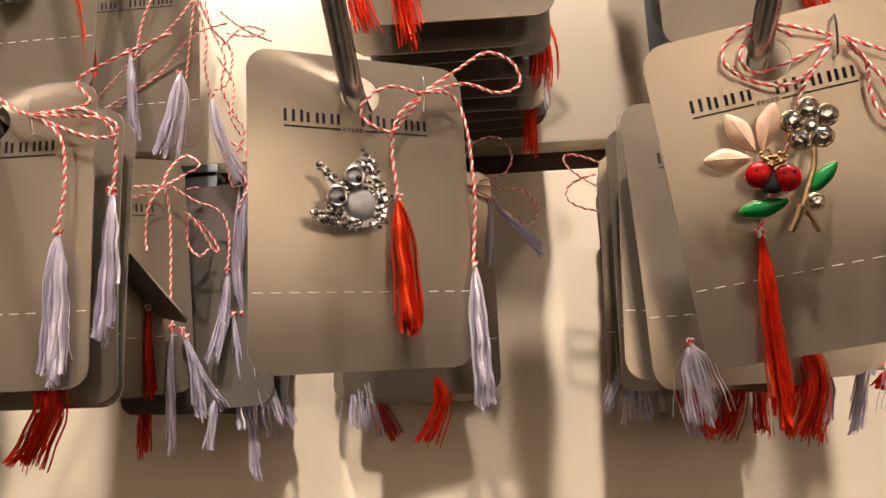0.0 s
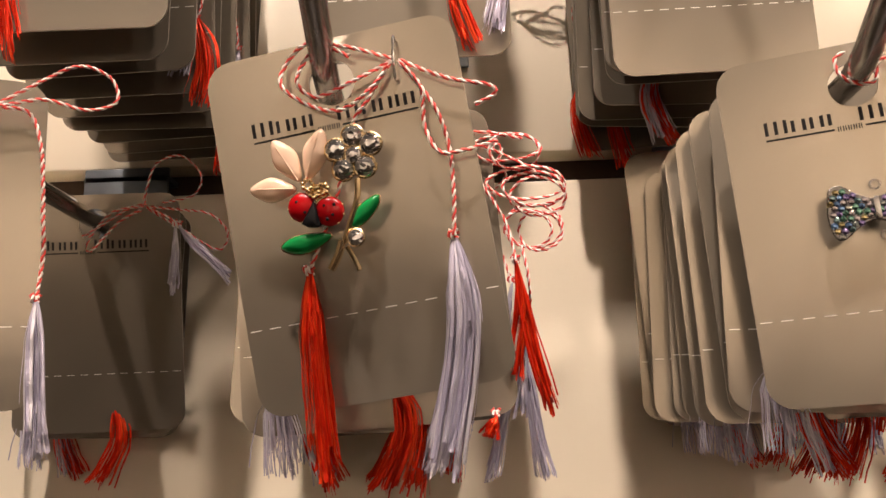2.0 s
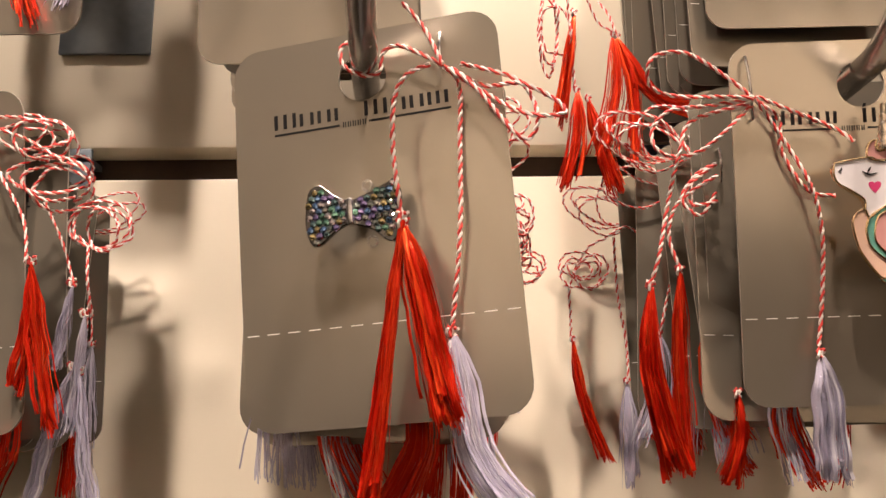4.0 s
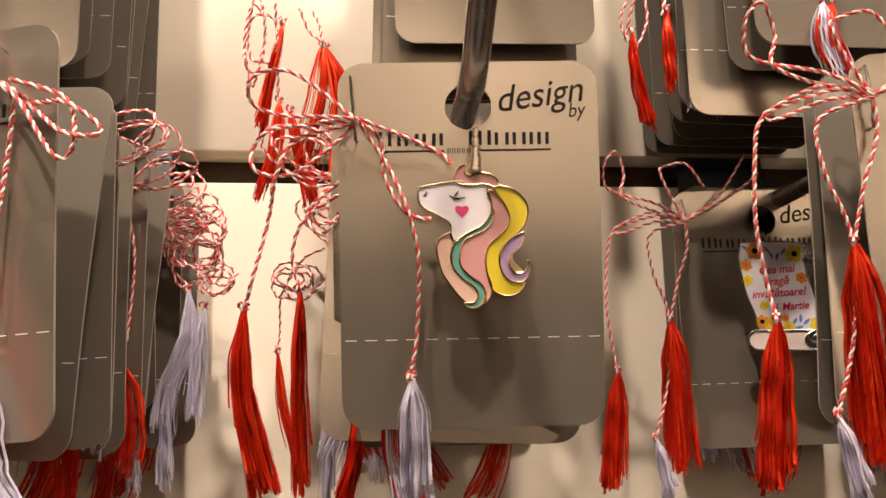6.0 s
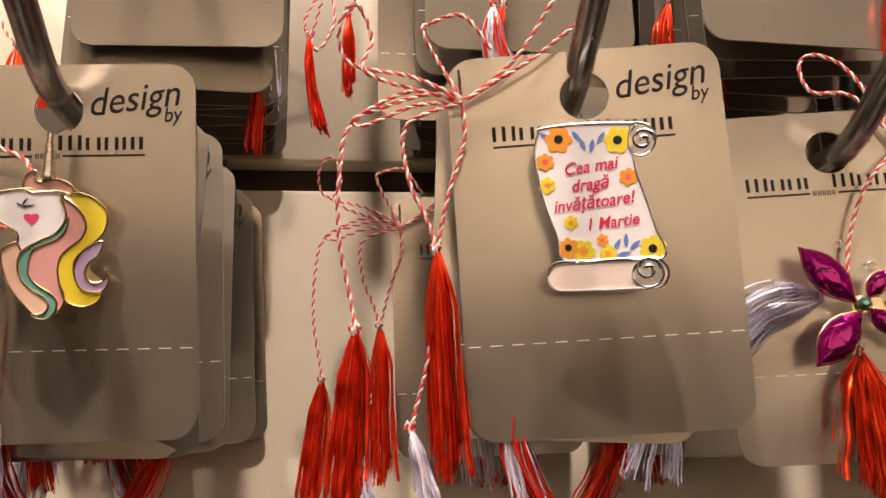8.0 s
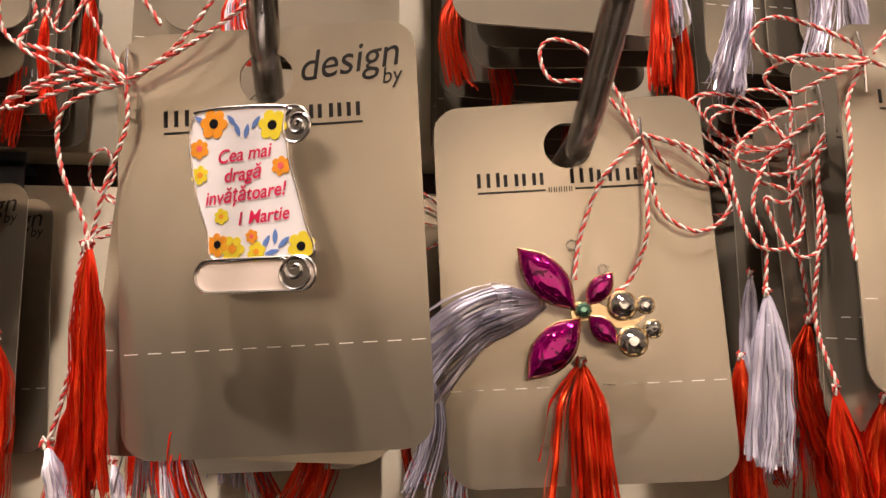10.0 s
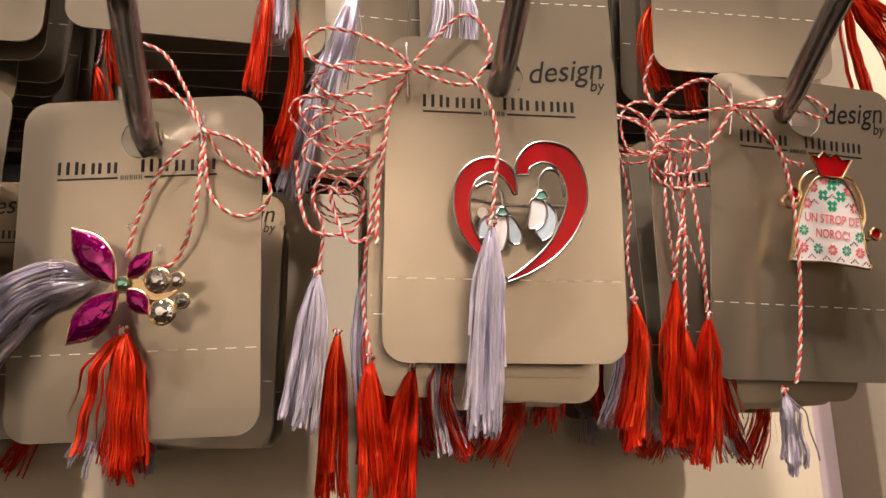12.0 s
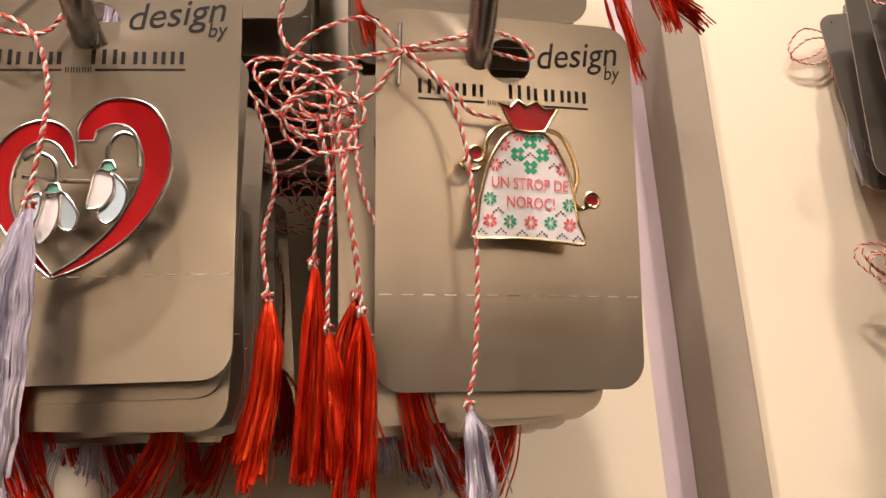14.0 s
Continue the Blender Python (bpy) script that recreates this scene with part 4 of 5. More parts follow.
ROLL = [(-9.2 + 2.7 * math.cos(radians(a)), -8.3 + 2.9 * math.sin(radians(a))) for a in range(90, 271, 20)] + [(8.7 + 2.7 * math.cos(radians(a)), -9.0 + 2.95 * math.sin(radians(a))) for a in range(-90, 91, 20)]
SPIRALS = [(9, 17.3), (7.6, -8.2)]
FLOWERS = [(-7.5, 19.5), (4.1, 17.9), (-10.5, 15.2), (-10.5, 10.3), (5.5, 10.3), (-6.4, 2.3), (-7.3, -2.7), (-4.4, -3.7), (0.3, -4.6), (-0.5, -1.8), (8.9, -4.3)]
BLUE_LEAVES = [(-3.9, 19.7), (-2.8, 17.9), (-1, 17.4), (0.9, 18.8), (2.2, -3), (4, -2.2), (5.6, -3.3), (3.3, -4.9), (-10.2, 20.5)]
LINES = [(-1.7, 13.2), (-2.1, 9.6), (-1.7, 5.9), (1.6, 1.6)]
# bag
BAG = [(-2.3, 12.2), (2.3, 12.3), (5.2, 12.4), (7.8, 9.5), (10.5, 4), (11.6, -1.1), (12.3, -6.2), (13.7, -10.9), (8.2, -10.8), (-0.5, -10.2), (-9.6, -10.4), (-10.6, -9.6), (-9.5, -6.9), (-8.8, -1.9), (-7.4, 3.6), (-5.7, 7.9)]
NECK = [(-4.4, 18.4), (-2, 17.7), (-0.4, 19.3), (1.6, 18.1), (3.8, 19.2), (5.5, 17.7), (8.5, 17.9), (5.4, 12.7), (1.8, 12.5), (-1.4, 12.9)]
CORD_L = [(-1.8, 14.2), (-5.1, 13.1), (-7.1, 10.4), (-7.4, 7.4), (-8.7, 4.4), (-11.3, 3.9), (-12.7, 5.3), (-11.2, 6.8)]
CORD_R = [(5.6, 13.6), (9.4, 12.2), (11.9, 7.6), (12.7, 2.8), (11.6, -1.1), (12.9, -3.4), (15.6, -2.7)]
BERRIES = [(-9.5, 7.3), (15.7, -1.6)]
GREEN_FLOWERS = [(4, 11.9), (-6.7, -2), (10.5, -2.9), (-2.5, -6.7), (6.3, -6.8)]
RED_FLOWERS = [(-0.1, 11.9), (-3.5, 9.6), (-5.5, 5.2), (7.3, 9.3), (9.2, 4.8), (-6.8, -6.6), (2, -6.8), (10.5, -7.1)]
BIG_FLOWER = [(2.2, 7.7)]
BAG_LINES = [(1.8, 1.4), (2.1, -2.8)]
STITCH = [(-8.7, -8.8), (-4.5, -8.6), (0, -8.9), (4.3, -9), (8.7, -9.3), (12.2, -9.8)]
STITCH_SIDE = [(-3.3, 5.9), (7.4, 5.6), (-5, -4.3), (8.6, -4.6)]
# flower with beetle
PETALS = [(-13.9, 19.2), (-9.3, 9), (-2.5, 19.4), (-7.5, 9), (-21, 9.3), (-10.4, 7.4)]
CRYSTALS = [(7.8, 13.6), (5.8, 9), (1.1, 9.3), (0.1, 13.9), (4.2, 16.1), (3.8, 12)]
WINGS = [(-9.5, 3.1), (-3.7, 1.1)]
HUBS = [(-7.3, 7.6), (-4.1, 6.1), (-6.2, 5.7)]
LEAF_A = [(-15.9, -4.7), (-12.2, -2.7), (-4.3, -3.8), (-7.7, -6.2), (-12.2, -6.8)]
LEAF_B = [(0.6, -3.1), (2.4, 0.5), (5.6, 2.3), (7.7, 2.4), (6.5, -0.4), (3.1, -3)]
STEM = [(3.6, 6.9), (2.6, 2.3), (-0.1, -3), (-1.9, -6.4)]
EAR = [(-2.1, -5.6), (-3.3, -8.2), (-5.6, -11.4)]
TWIG = [(-1.3, -7.2), (-0.3, -9.6), (0.6, -12.7)]
SMALL_STONE = [(1.2, -5.7)]
SPOTS_ON_WINGS = [(-10.2, 4.3), (-8.8, 1.8), (-4.3, 2.3), (-2.8, 0.1), (-4.1, -0.7), (-2.1, 2.2)]
BLACK_WEDGE = [(-6.3, 4.2), (-10, -0.6), (-8.7, -1.6), (-6.5, -2), (-5.9, -1.7)]
# bow tie
BOW = [(-10.3, 5.8), (-8.2, 6.3), (-6, 4.5), (-3.4, 2.9), (-1.5, 2.6), (2.5, 3.8), (6.6, 5.3), (8, 4.1), (8.3, 0.8), (7.8, -3.1), (6.6, -6.1), (5.1, -6.1), (2.4, -3.7), (-1.7, -2.1), (-4.1, -2.3), (-6.6, -3.8), (-9.2, -5.6), (-10.7, -4.8), (-11.5, -1), (-11.1, 3.1)]
LOOPS = [(-0, 6.7), (0.3, -5)]
# silver creature-shaped brooch
EYES = [(-9, 1.5), (-4.4, 6.8)]
PUPILS = [(-8.1, 1.3), (-3.8, 6.4)]
BELLY = [(-2.8, -0)]
TAIL = [(-1.5, 13), (0.5, 10.9), (2.3, 7.1), (2.7, 2.6)]
ARM = [(-13.1, 9.3), (-11.2, 6.8), (-8.9, 6.2)]
FOOT_A = [(-14.8, -2.1), (-11.5, -4.4), (-7.5, -5.3), (-3.4, -5.5)]
FOOT_B = [(4.7, 1.6), (2, -1.6), (3, -4.7), (-0.6, -5.5)]
FOOT_C = [(-14.5, -3.6), (-12.5, -4.7)]
BACK = [(-9.1, -1.3), (-10.8, -4)]
BODY = [(-13.1, 9.3), (-10.5, 8.2), (-7.9, 5.3), (-5.7, 9.2), (-1.5, 12.9), (0.7, 12), (2.7, 7.5), (3.1, 2.6), (4.6, 1.3), (3, -4.3), (0.1, -5.4), (-4.1, -6), (-8.8, -5.7), (-13.5, -4.8), (-14.9, -2.5), (-11.4, -1.3), (-12, 1.3), (-10.6, 4.1)]
# heart
BAND_L = [(-1.1, -22.9), (-6.5, -16.9), (-10.7, -10), (-11.5, -2.9), (-9.5, 2.6), (-4.8, 5.1), (-0.9, 3.3), (1.3, -2.1)]
BAND_R = [(-1.1, -22.9), (5, -19.4), (11.4, -13.5), (15.8, -4.9), (15.8, 2), (12.8, 7.5), (7.4, 8.7), (3.5, 5.8), (3.1, 2.8)]
CAPS = [(-2, -6.2), (7.5, -1.9)]
WHITE_A = [(-3.1, -7.6), (-1.1, -7.6), (-0.7, -11.5), (-1.9, -15.1), (-3.8, -16.7), (-4.7, -14.3), (-4.1, -10.7)]
BLUE_A1 = [(-4.4, -7.2), (-6.9, -8.4), (-7.7, -11.7), (-7.2, -12.8), (-4.9, -12.5), (-4.1, -9.8)]
BLUE_A2 = [(-0.5, -7.3), (1, -8.4), (2.6, -11.5), (1.9, -14.1), (-0.2, -13.7), (-0.6, -10.7)]
WHITE_B = [(5.3, -3.1), (4.5, -6.1), (4, -9.7), (4.9, -10.3), (7.1, -9.6), (8.6, -6.9), (8.1, -3.7)]
BLUE_B = [(8.6, -3.7), (11, -6.8), (10.3, -10.9), (7.7, -13.1), (6, -11), (7.5, -9.6), (8.8, -6.9)]
STEM_A = [(-1.8, -5.3), (-1.9, -2.6), (-3, -0.4), (-5.6, 0.7), (-8.1, -0.5)]
STEM_B = [(7, -1), (7.2, 2.2), (9.2, 4.6), (11.9, 3.7), (12.7, 1), (13, -2.2)]


def brooch(parent, outline, metal, y0=-5.2, y1=-6.4, label="", name="brooch", turn=0.0, lift=0.0):
    """A brooch: a metal back with a pin clasp behind it, standing off its card, turned on its pin."""
    bm = bmesh.new()
    slab(bm, outline, y0, y1)
    cx, cz = sum(p[0] for p in outline) / len(outline), sum(p[1] for p in outline) / len(outline)
    sweep(bm, [Vector((cx, -0.3 + lift, cz)), Vector((cx, y0, cz))], 1.4, 10)
    ob = part(name, bm, metal, parent, label)
    ob.matrix_basis = pose(0, -0.0065 - lift * MM, 0, 0, 0, turn) @ pose(0, 0.0065, 0)
    return ob


def field(parent, outline, mat, metal, y=-6.4, deep=0.35, rim=0.32, name="enamel"):
    """An enamel field with a raised metal rim round it."""
    bm = bmesh.new()
    slab(bm, outline, y, y - deep)
    ob = part(name, bm, mat, parent)
    if rim:
        bm = bmesh.new()
        sweep(bm, ring_line(outline, y - deep - 0.05), rim, 6, closed=True)
        part("rim", bm, metal, parent)
    return ob


def stones(parent, pts, r, mat, metal, y=-7.0, name="stone", sides=8, rim=True):
    for i, p in enumerate(pts):
        bm = bmesh.new()
        gem(bm, p[0], y, p[1], r, sides, turn=0.4 * i)
        part(name, bm, mat, parent, smooth=False)
        if rim:
            bm = bmesh.new()
            sweep(bm, [Vector((p[0] + r * 1.03 * math.cos(a), y, p[1] + r * 1.03 * math.sin(a))) for a in [2 * math.pi * k / 14 for k in range(14)]], r * 0.13, 5, closed=True)
            part("setting", bm, metal, parent)


def line_part(name, parent, pts, y, r, mat, taper=False):
    bm = bmesh.new()
    sweep(bm, spline([(x, y, z) for x, z in pts], 0.8), (lambda q: r * (1 - 0.7 * abs(2 * q - 1))) if taper else r, 7)
    return part(name, bm, mat, parent)


def circle(cx, cz, r, n=16, rz=None):
    return [(cx + r * math.cos(2 * math.pi * k / n), cz + (rz or r) * math.sin(2 * math.pi * k / n)) for k in range(n)]


def petal_print(parent, cx, cz, r, mats, petals=5, centre=0.32, y=-6.86, seed=0):
    """A small printed flower: petals and a centre, lying on a brooch."""
    rng = random.Random(seed)
    bm = bmesh.new()
    off = rng.uniform(0, 6)
    for k in range(petals):
        a = off + 2 * math.pi * k / petals
        px, pz, q = cx + 0.66 * r * math.cos(a), cz + 0.66 * r * math.sin(a), r * rng.uniform(0.34, 0.44)
        slab(bm, circle(px, pz, q, 10), y + 0.06, y - 0.005 * k)
    slab(bm, circle(cx, cz, r * centre, 10), y + 0.05, y - 0.05, 1)
    return part("printed_flower", bm, mats, parent)


def band(line, widths, step=0.8):
    """The outline of a ribbon of varying width along a line."""
    c = spline([(x, 0, z) for x, z in line], step)
    n, a, b = len(c), [], []
    for i, p in enumerate(c):
        t = (c[min(i + 1, n - 1)] - c[max(i - 1, 0)]).normalized()
        f = i / (n - 1) * (len(widths) - 1)
        k = min(int(f), len(widths) - 2)
        w = (widths[k] * (1 - f + k) + widths[k + 1] * (f - k)) / 2
        a.append((p.x - t.z * w, p.z + t.x * w))
        b.append((p.x + t.z * w, p.z - t.x * w))
    return a + b[::-1]


PALE_GOLD = node_mat("pale_gold", (0.78, 0.68, 0.55), 0.25, 0.9)

# horned horse head in pastel enamels
u = brooch(unicorn, flat2([(-11, 11.5), (-3, 13), (0, 16.5), (4, 14.5), (8, 11.5), (12, 8), (11.5, 3.5), (9.5, 0), (9, -4), (11.5, -7), (9.5, -11), (5, -10.5), (3, -13), (-0.5, -13.5), (-5, -8.5), (-7, -3), (-6.5, -0.5), (-4.5, 1), (-5, 4), (-10.5, 8)]), GOLD, label="horse head brooch, gold outlines and pastel enamel", turn=10.0)
for pts, mat in ((HEAD, E_WHITE), (FORELOCK, E_PINK), (CHEST, E_PEACH), (TEAL_LOCK, E_TEAL), (PINK_LOCK, E_PINK), (YELLOW_LOCK, E_YELLOW), (LILAC_LOCK, E_LILAC)):
    field(u, flat2(pts, 0.5), mat, GOLD, rim=0.21)
bm = bmesh.new()
sweep(bm, [Vector((1.25 - 0.35 * k / 14 + 0.06 * math.sin(k * 1.4), -6.2, 25.0 - k * 0.72)) for k in range(15)], lambda q: 0.5 + 1.15 * q + 0.14 * math.sin(q * 30), 12)
part("horn", bm, PALE_GOLD, u, "twisted pale gold horn")
for pts in (LASH, LASH_UP, NOSTRIL):
    line_part("eyelash", u, pts, -6.8, 0.22, E_BLACK, True)
bm = bmesh.new()
slab(bm, flat2([(-2.3 + 1.5 * math.sin(a) ** 3, 6.8 + 1.25 * (math.cos(a) - 0.35 * math.cos(2 * a) - 0.12 * math.cos(3 * a))) for a in [2 * math.pi * k / 18 for k in range(18)]], 0.5), -6.7, -6.82)
part("cheek", bm, E_CHEEK, u)

# parchment scroll with printed flowers and a greeting
sc = brooch(scroll, flat2(SHEET, 1.2), SILVER, label="scroll-shaped brooch with printed flowers and crimson greeting", turn=-12.0, lift=3.8)
field(sc, flat2(SHEET, 0.6), E_WHITE, SILVER, rim=0.22, name="printed_sheet")
field(sc, flat2(CURL, 0.6), SILVER, SILVER, rim=0.26, name="top_curl")
field(sc, ROLL, enamel("ivory_enamel", (0.80, 0.68, 0.60)), SILVER, rim=0.3, name="bottom_roll")
field(sc, [(SPIRALS[1][0] + 2.9 * math.cos(k * math.pi / 10), SPIRALS[1][1] - 0.8 + 2.7 * math.sin(k * math.pi / 10)) for k in range(20)], SILVER, SILVER, -6.7, 0.2, 0.25, "end_disc")
for (cx, cz), r0 in zip(SPIRALS, (2.3, 2.5)):
    bm = bmesh.new()
    sweep(bm, [Vector((cx + r0 * (1 - k / 34) * math.cos(k * 0.32), -6.9, cz + r0 * (1 - k / 34) * math.sin(k * 0.32))) for k in range(30)], 0.42, 7)
    part("spiral", bm, SILVER, sc)
for i, ((fx, fz), r, m) in enumerate(zip(FLOWERS, (2.7, 2.7, 1.8, 1.7, 1.8, 1.4, 2.1, 2.4, 1.7, 1.2, 2.5), ("o", "y", "r", "y", "r", "y", "o", "y", "y", "r", "y"))):
    main = {"o": P_ORANGE, "y": E_YELLOW, "r": P_ORANGE}[m]
    petal_print(sc, fx, fz, r, [main, P_CORAL if m == "r" else (E_BLACK if i in (0, 1, 6, 10) else P_ORANGE)], 6, 0.34, seed=i)
for i, (fx, fz) in enumerate(BLUE_LEAVES):
    bm = bmesh.new()
    a = (2.2, 1.9, 1.3, 0.9, 1.0, 1.5, 0.7, 0.2, 2.5)[i]
    slab(bm, flat2([(fx - 1.4 * math.cos(a), fz - 1.4 * math.sin(a)), (fx - 0.5 * math.sin(a), fz + 0.5 * math.cos(a)), (fx + 1.4 * math.cos(a), fz + 1.4 * math.sin(a)), (fx + 0.5 * math.sin(a), fz - 0.5 * math.cos(a))], 0.5), -6.76, -6.87)
    part("printed_leaf", bm, P_BLUE, sc)
for (wx, wz), word, size, st in zip(LINES, ("Cea mai", "dragă", "invățătoare!", "1 Martie"), (3.5, 3.5, 3.5, 3.3), (0.92, 0.92, 0.90, 0.92)):
    part("lettering", lettering(word, size, wx, wz, -6.9, 0.25, 0.05, st, 0.035), P_RED, sc, "crimson italic lettering", False)

# money bag with folk pattern
bg = brooch(bag, flat2(BAG, 1.0), GOLD, label="money-bag brooch with folk flowers and red lettering")
field(bg, flat2(BAG, 0.6), E_WHITE, GOLD, rim=0.34, name="printed_bag")
field(bg, NECK, E_RED, GOLD, rim=0.34, name="neck", deep=0.5)
line_part("gold_cord", bg, CORD_L, -6.2, 0.55, GOLD)
line_part("gold_cord", bg, CORD_R, -6.2, 0.55, GOLD)
for bx, bz in BERRIES:
    field(bg, circle(bx, bz, 1.6), E_RED, GOLD, -5.8, 0.8, 0.42, "berry")
for pts, m in ((GREEN_FLOWERS, P_GREEN), (RED_FLOWERS, P_CORAL)):
    for i, (fx, fz) in enumerate(pts):
        bm = bmesh.new()
        for k in range(8):
            a = math.pi / 8 + k * math.pi / 4
            slab(bm, [(fx + q * math.cos(a + d), fz + q * math.sin(a + d)) for q, d in ((0.35, 0), (1.15, -0.3), (1.55, 0), (1.15, 0.3))], -6.72, -6.84)
        part("printed_flower", bm, m, bg)
fx, fz = BIG_FLOWER[0]
bm = bmesh.new()
for k in range(4):
    a = k * math.pi / 2
    for d, q in ((-0.36, 2.2), (0.36, 2.2), (-0.17, 3.5), (0.17, 3.5)):
        px, pz = fx + q * math.cos(a + d), fz + q * math.sin(a + d)
        slab(bm, [(px + 0.85 * math.cos(e), pz + 0.85 * math.sin(e)) for e in (a, a + 1.57, a + 3.14, a + 4.71)], -6.72, -6.84)
part("printed_flower", bm, P_GREEN, bg, "large green printed flower")
bm = bmesh.new()
for fx2, fz2 in [(BIG_FLOWER[0])] + STITCH + STITCH_SIDE:
    for k in range(-2, 3):
        slab(bm, circle(fx2 + k * 0.5, fz2 - abs(k) * 0.42 + 0.3, 0.24, 4), -6.72, -6.85)
part("stitch_pattern", bm, E_BLACK, bg, "black stitched zigzag print")
part("lettering", lettering("UN STROP DE", 3.35, BAG_LINES[0][0] + 0.2, BAG_LINES[0][1] - 0.2, -6.9, 0, 0.02, 0.80, -0.03), P_CORAL, bg, "coral-red lettering", False)
part("lettering", lettering("NOROC!", 3.35, BAG_LINES[1][0], BAG_LINES[1][1], -6.9, 0, 0.02, 0.80, -0.03), P_CORAL, bg, "coral-red lettering", False)

# flower spray with a beetle
lb = brooch(ladybug, flat2([(-8, 6.5), (-6.5, 7.5), (-4.5, 7), (-3, 3.5), (-5, 1), (-8, 1.5), (-9, 4)]), GOLD, -5.0, -6.2, "flower and beetle brooch in gold, enamel and shell")
for k in range(3):
    (x0, z0), (x1, z1) = PETALS[2 * k], PETALS[2 * k + 1]
    d = Vector((x1 - x0, 0, z1 - z0))
    n = Vector((-d.z, 0, d.x)).normalized() * 2.7
    out = flat2([(x0, z0), (x0 + d.x * 0.25 + n.x * 0.8, z0 + d.z * 0.25 + n.z * 0.8), (x0 + d.x * 0.55 + n.x, z0 + d.z * 0.55 + n.z), (x1, z1), (x0 + d.x * 0.55 - n.x, z0 + d.z * 0.55 - n.z), (x0 + d.x * 0.25 - n.x * 0.8, z0 + d.z * 0.25 - n.z * 0.8)], 0.7)
    bm = bmesh.new()
    slab(bm, out, -5.4, -5.9)
    dome(bm, out, -5.9, 1.5)
    part("petal", bm, E_SHELL, lb, "pearly peach shell")
    line_part("vein", lb, [(x0 + d.x * 0.2, z0 + d.z * 0.2), (x1, z1)], -7.25, 0.2, E_SHELL)
stones(lb, CRYSTALS[:5], 2.4, CLEAR, GOLD, -6.6)
stones(lb, CRYSTALS[5:] + SMALL_STONE, 1.8, CLEAR, GOLD, -7.0)
for wx, wz in WINGS:
    bm = bmesh.new()
    dot(bm, wx, -6.4, wz, 3.3, 0, 0.5, 18, 12)
    part("beetle_wing", bm, E_RED, lb, "glossy red enamel")
for wx, wz in SPOTS_ON_WINGS:
    bm = bmesh.new()
    dot(bm, wx, -7.75, wz, 0.42, 0, 0.6, 8, 5)
    part("spot", bm, E_BLACK, lb)
bm = bmesh.new()
slab(bm, BLACK_WEDGE, -6.2, -7.7)
dome(bm, BLACK_WEDGE, -7.7, 0.7)
part("beetle_body", bm, E_BLACK, lb, "black enamel")
for wx, wz in WINGS:
    for k in range(9):
        a = 2 * math.pi * k / 9 + 0.3
        bm = bmesh.new()
        dot(bm, wx + 3.2 * math.cos(a), -6.4, wz + 3.2 * math.sin(a), 0.36, 0, 1, 6, 4)
        part("bead", bm, GOLD, lb)
for hx2, hz2 in HUBS:
    for k in range(7):
        a = k * 0.9
        bm = bmesh.new()
        dot(bm, hx2 + 1.1 * math.cos(a), -7.2, hz2 + 1.1 * math.sin(a), 0.55, 0, 1, 7, 5)
        part("gold_bead", bm, GOLD, lb)
for pts in (LEAF_A, LEAF_B):
    bm = bmesh.new()
    slab(bm, flat2(pts, 0.6), -5.4, -6.0)
    dome(bm, flat2(pts, 0.6), -6.0, 1.3)
    leaf = part("leaf", bm, E_GREEN, lb, "glossy green enamel")
    bm = bmesh.new()
    sweep(bm, ring_line(flat2(pts, 0.6), -6.1), 0.2, 6, closed=True)
    part("rim", bm, GOLD, leaf)
for nm, pts, r in (("stem", STEM, 0.7), ("ear", EAR, 0.9), ("twig", TWIG, 0.6)):
    line_part(nm, lb, pts, -6.2, r, GOLD)

# rhinestone bow
bt = brooch(bow, flat2(BOW, 0.7), DARK_SILVER, -5.0, -6.6, "silver bow brooch paved with iridescent rhinestones")
bm = bmesh.new()
sweep(bm, ring_line(flat2(BOW, 0.7), -6.3), 0.22, 6, closed=True)
part("rim", bm, DARK_SILVER, bt)
poly = flat2(BOW, 0.7)
pick = random.Random(5)


def inside(x, z, pts, margin):
    hit = False
    for i in range(len(pts)):
        (ax, az), (bx, bz) = pts[i - 1], pts[i]
        if (az > z) != (bz > z) and x < (bx - ax) * (z - az) / (bz - az) + ax:
            hit = not hit
        if (ax - x) ** 2 + (az - z) ** 2 < margin ** 2:
            return False
    return hit


for i in range(17):
    for j in range(11):
        gx, gz = -11.4 + i * 1.36 + (0.68 if j % 2 else 0), -6.2 + j * 1.24
        if inside(gx, gz, poly, 0.42):
            bm = bmesh.new()
            gem(bm, gx + pick.uniform(-0.1, 0.1), -6.6, gz + pick.uniform(-0.1, 0.1), pick.uniform(0.72, 0.82), 6, turn=pick.uniform(0, 3), tilt=pick.uniform(-0.4, 0.4))
            part("rhinestone", bm, AURORAS[pick.randrange(len(AURORAS))], bt, smooth=False)
bm = bmesh.new()
box(bm, -2.5, -8.0, -2.6, -1.2, -6.0, 2.9, 0.4)
part("centre_bar", bm, SILVER, bt)
for lx2, lz2 in LOOPS:
    bm = bmesh.new()
    sweep(bm, [Vector((lx2 + 1.05 * math.cos(a), -1.2, lz2 + 1.05 * math.sin(a))) for a in [2 * math.pi * k / 14 for k in range(14)]], 0.28, 6, closed=True)
    part("elastic_loop", bm, CLEAR_PLASTIC, bow, "clear elastic loop")

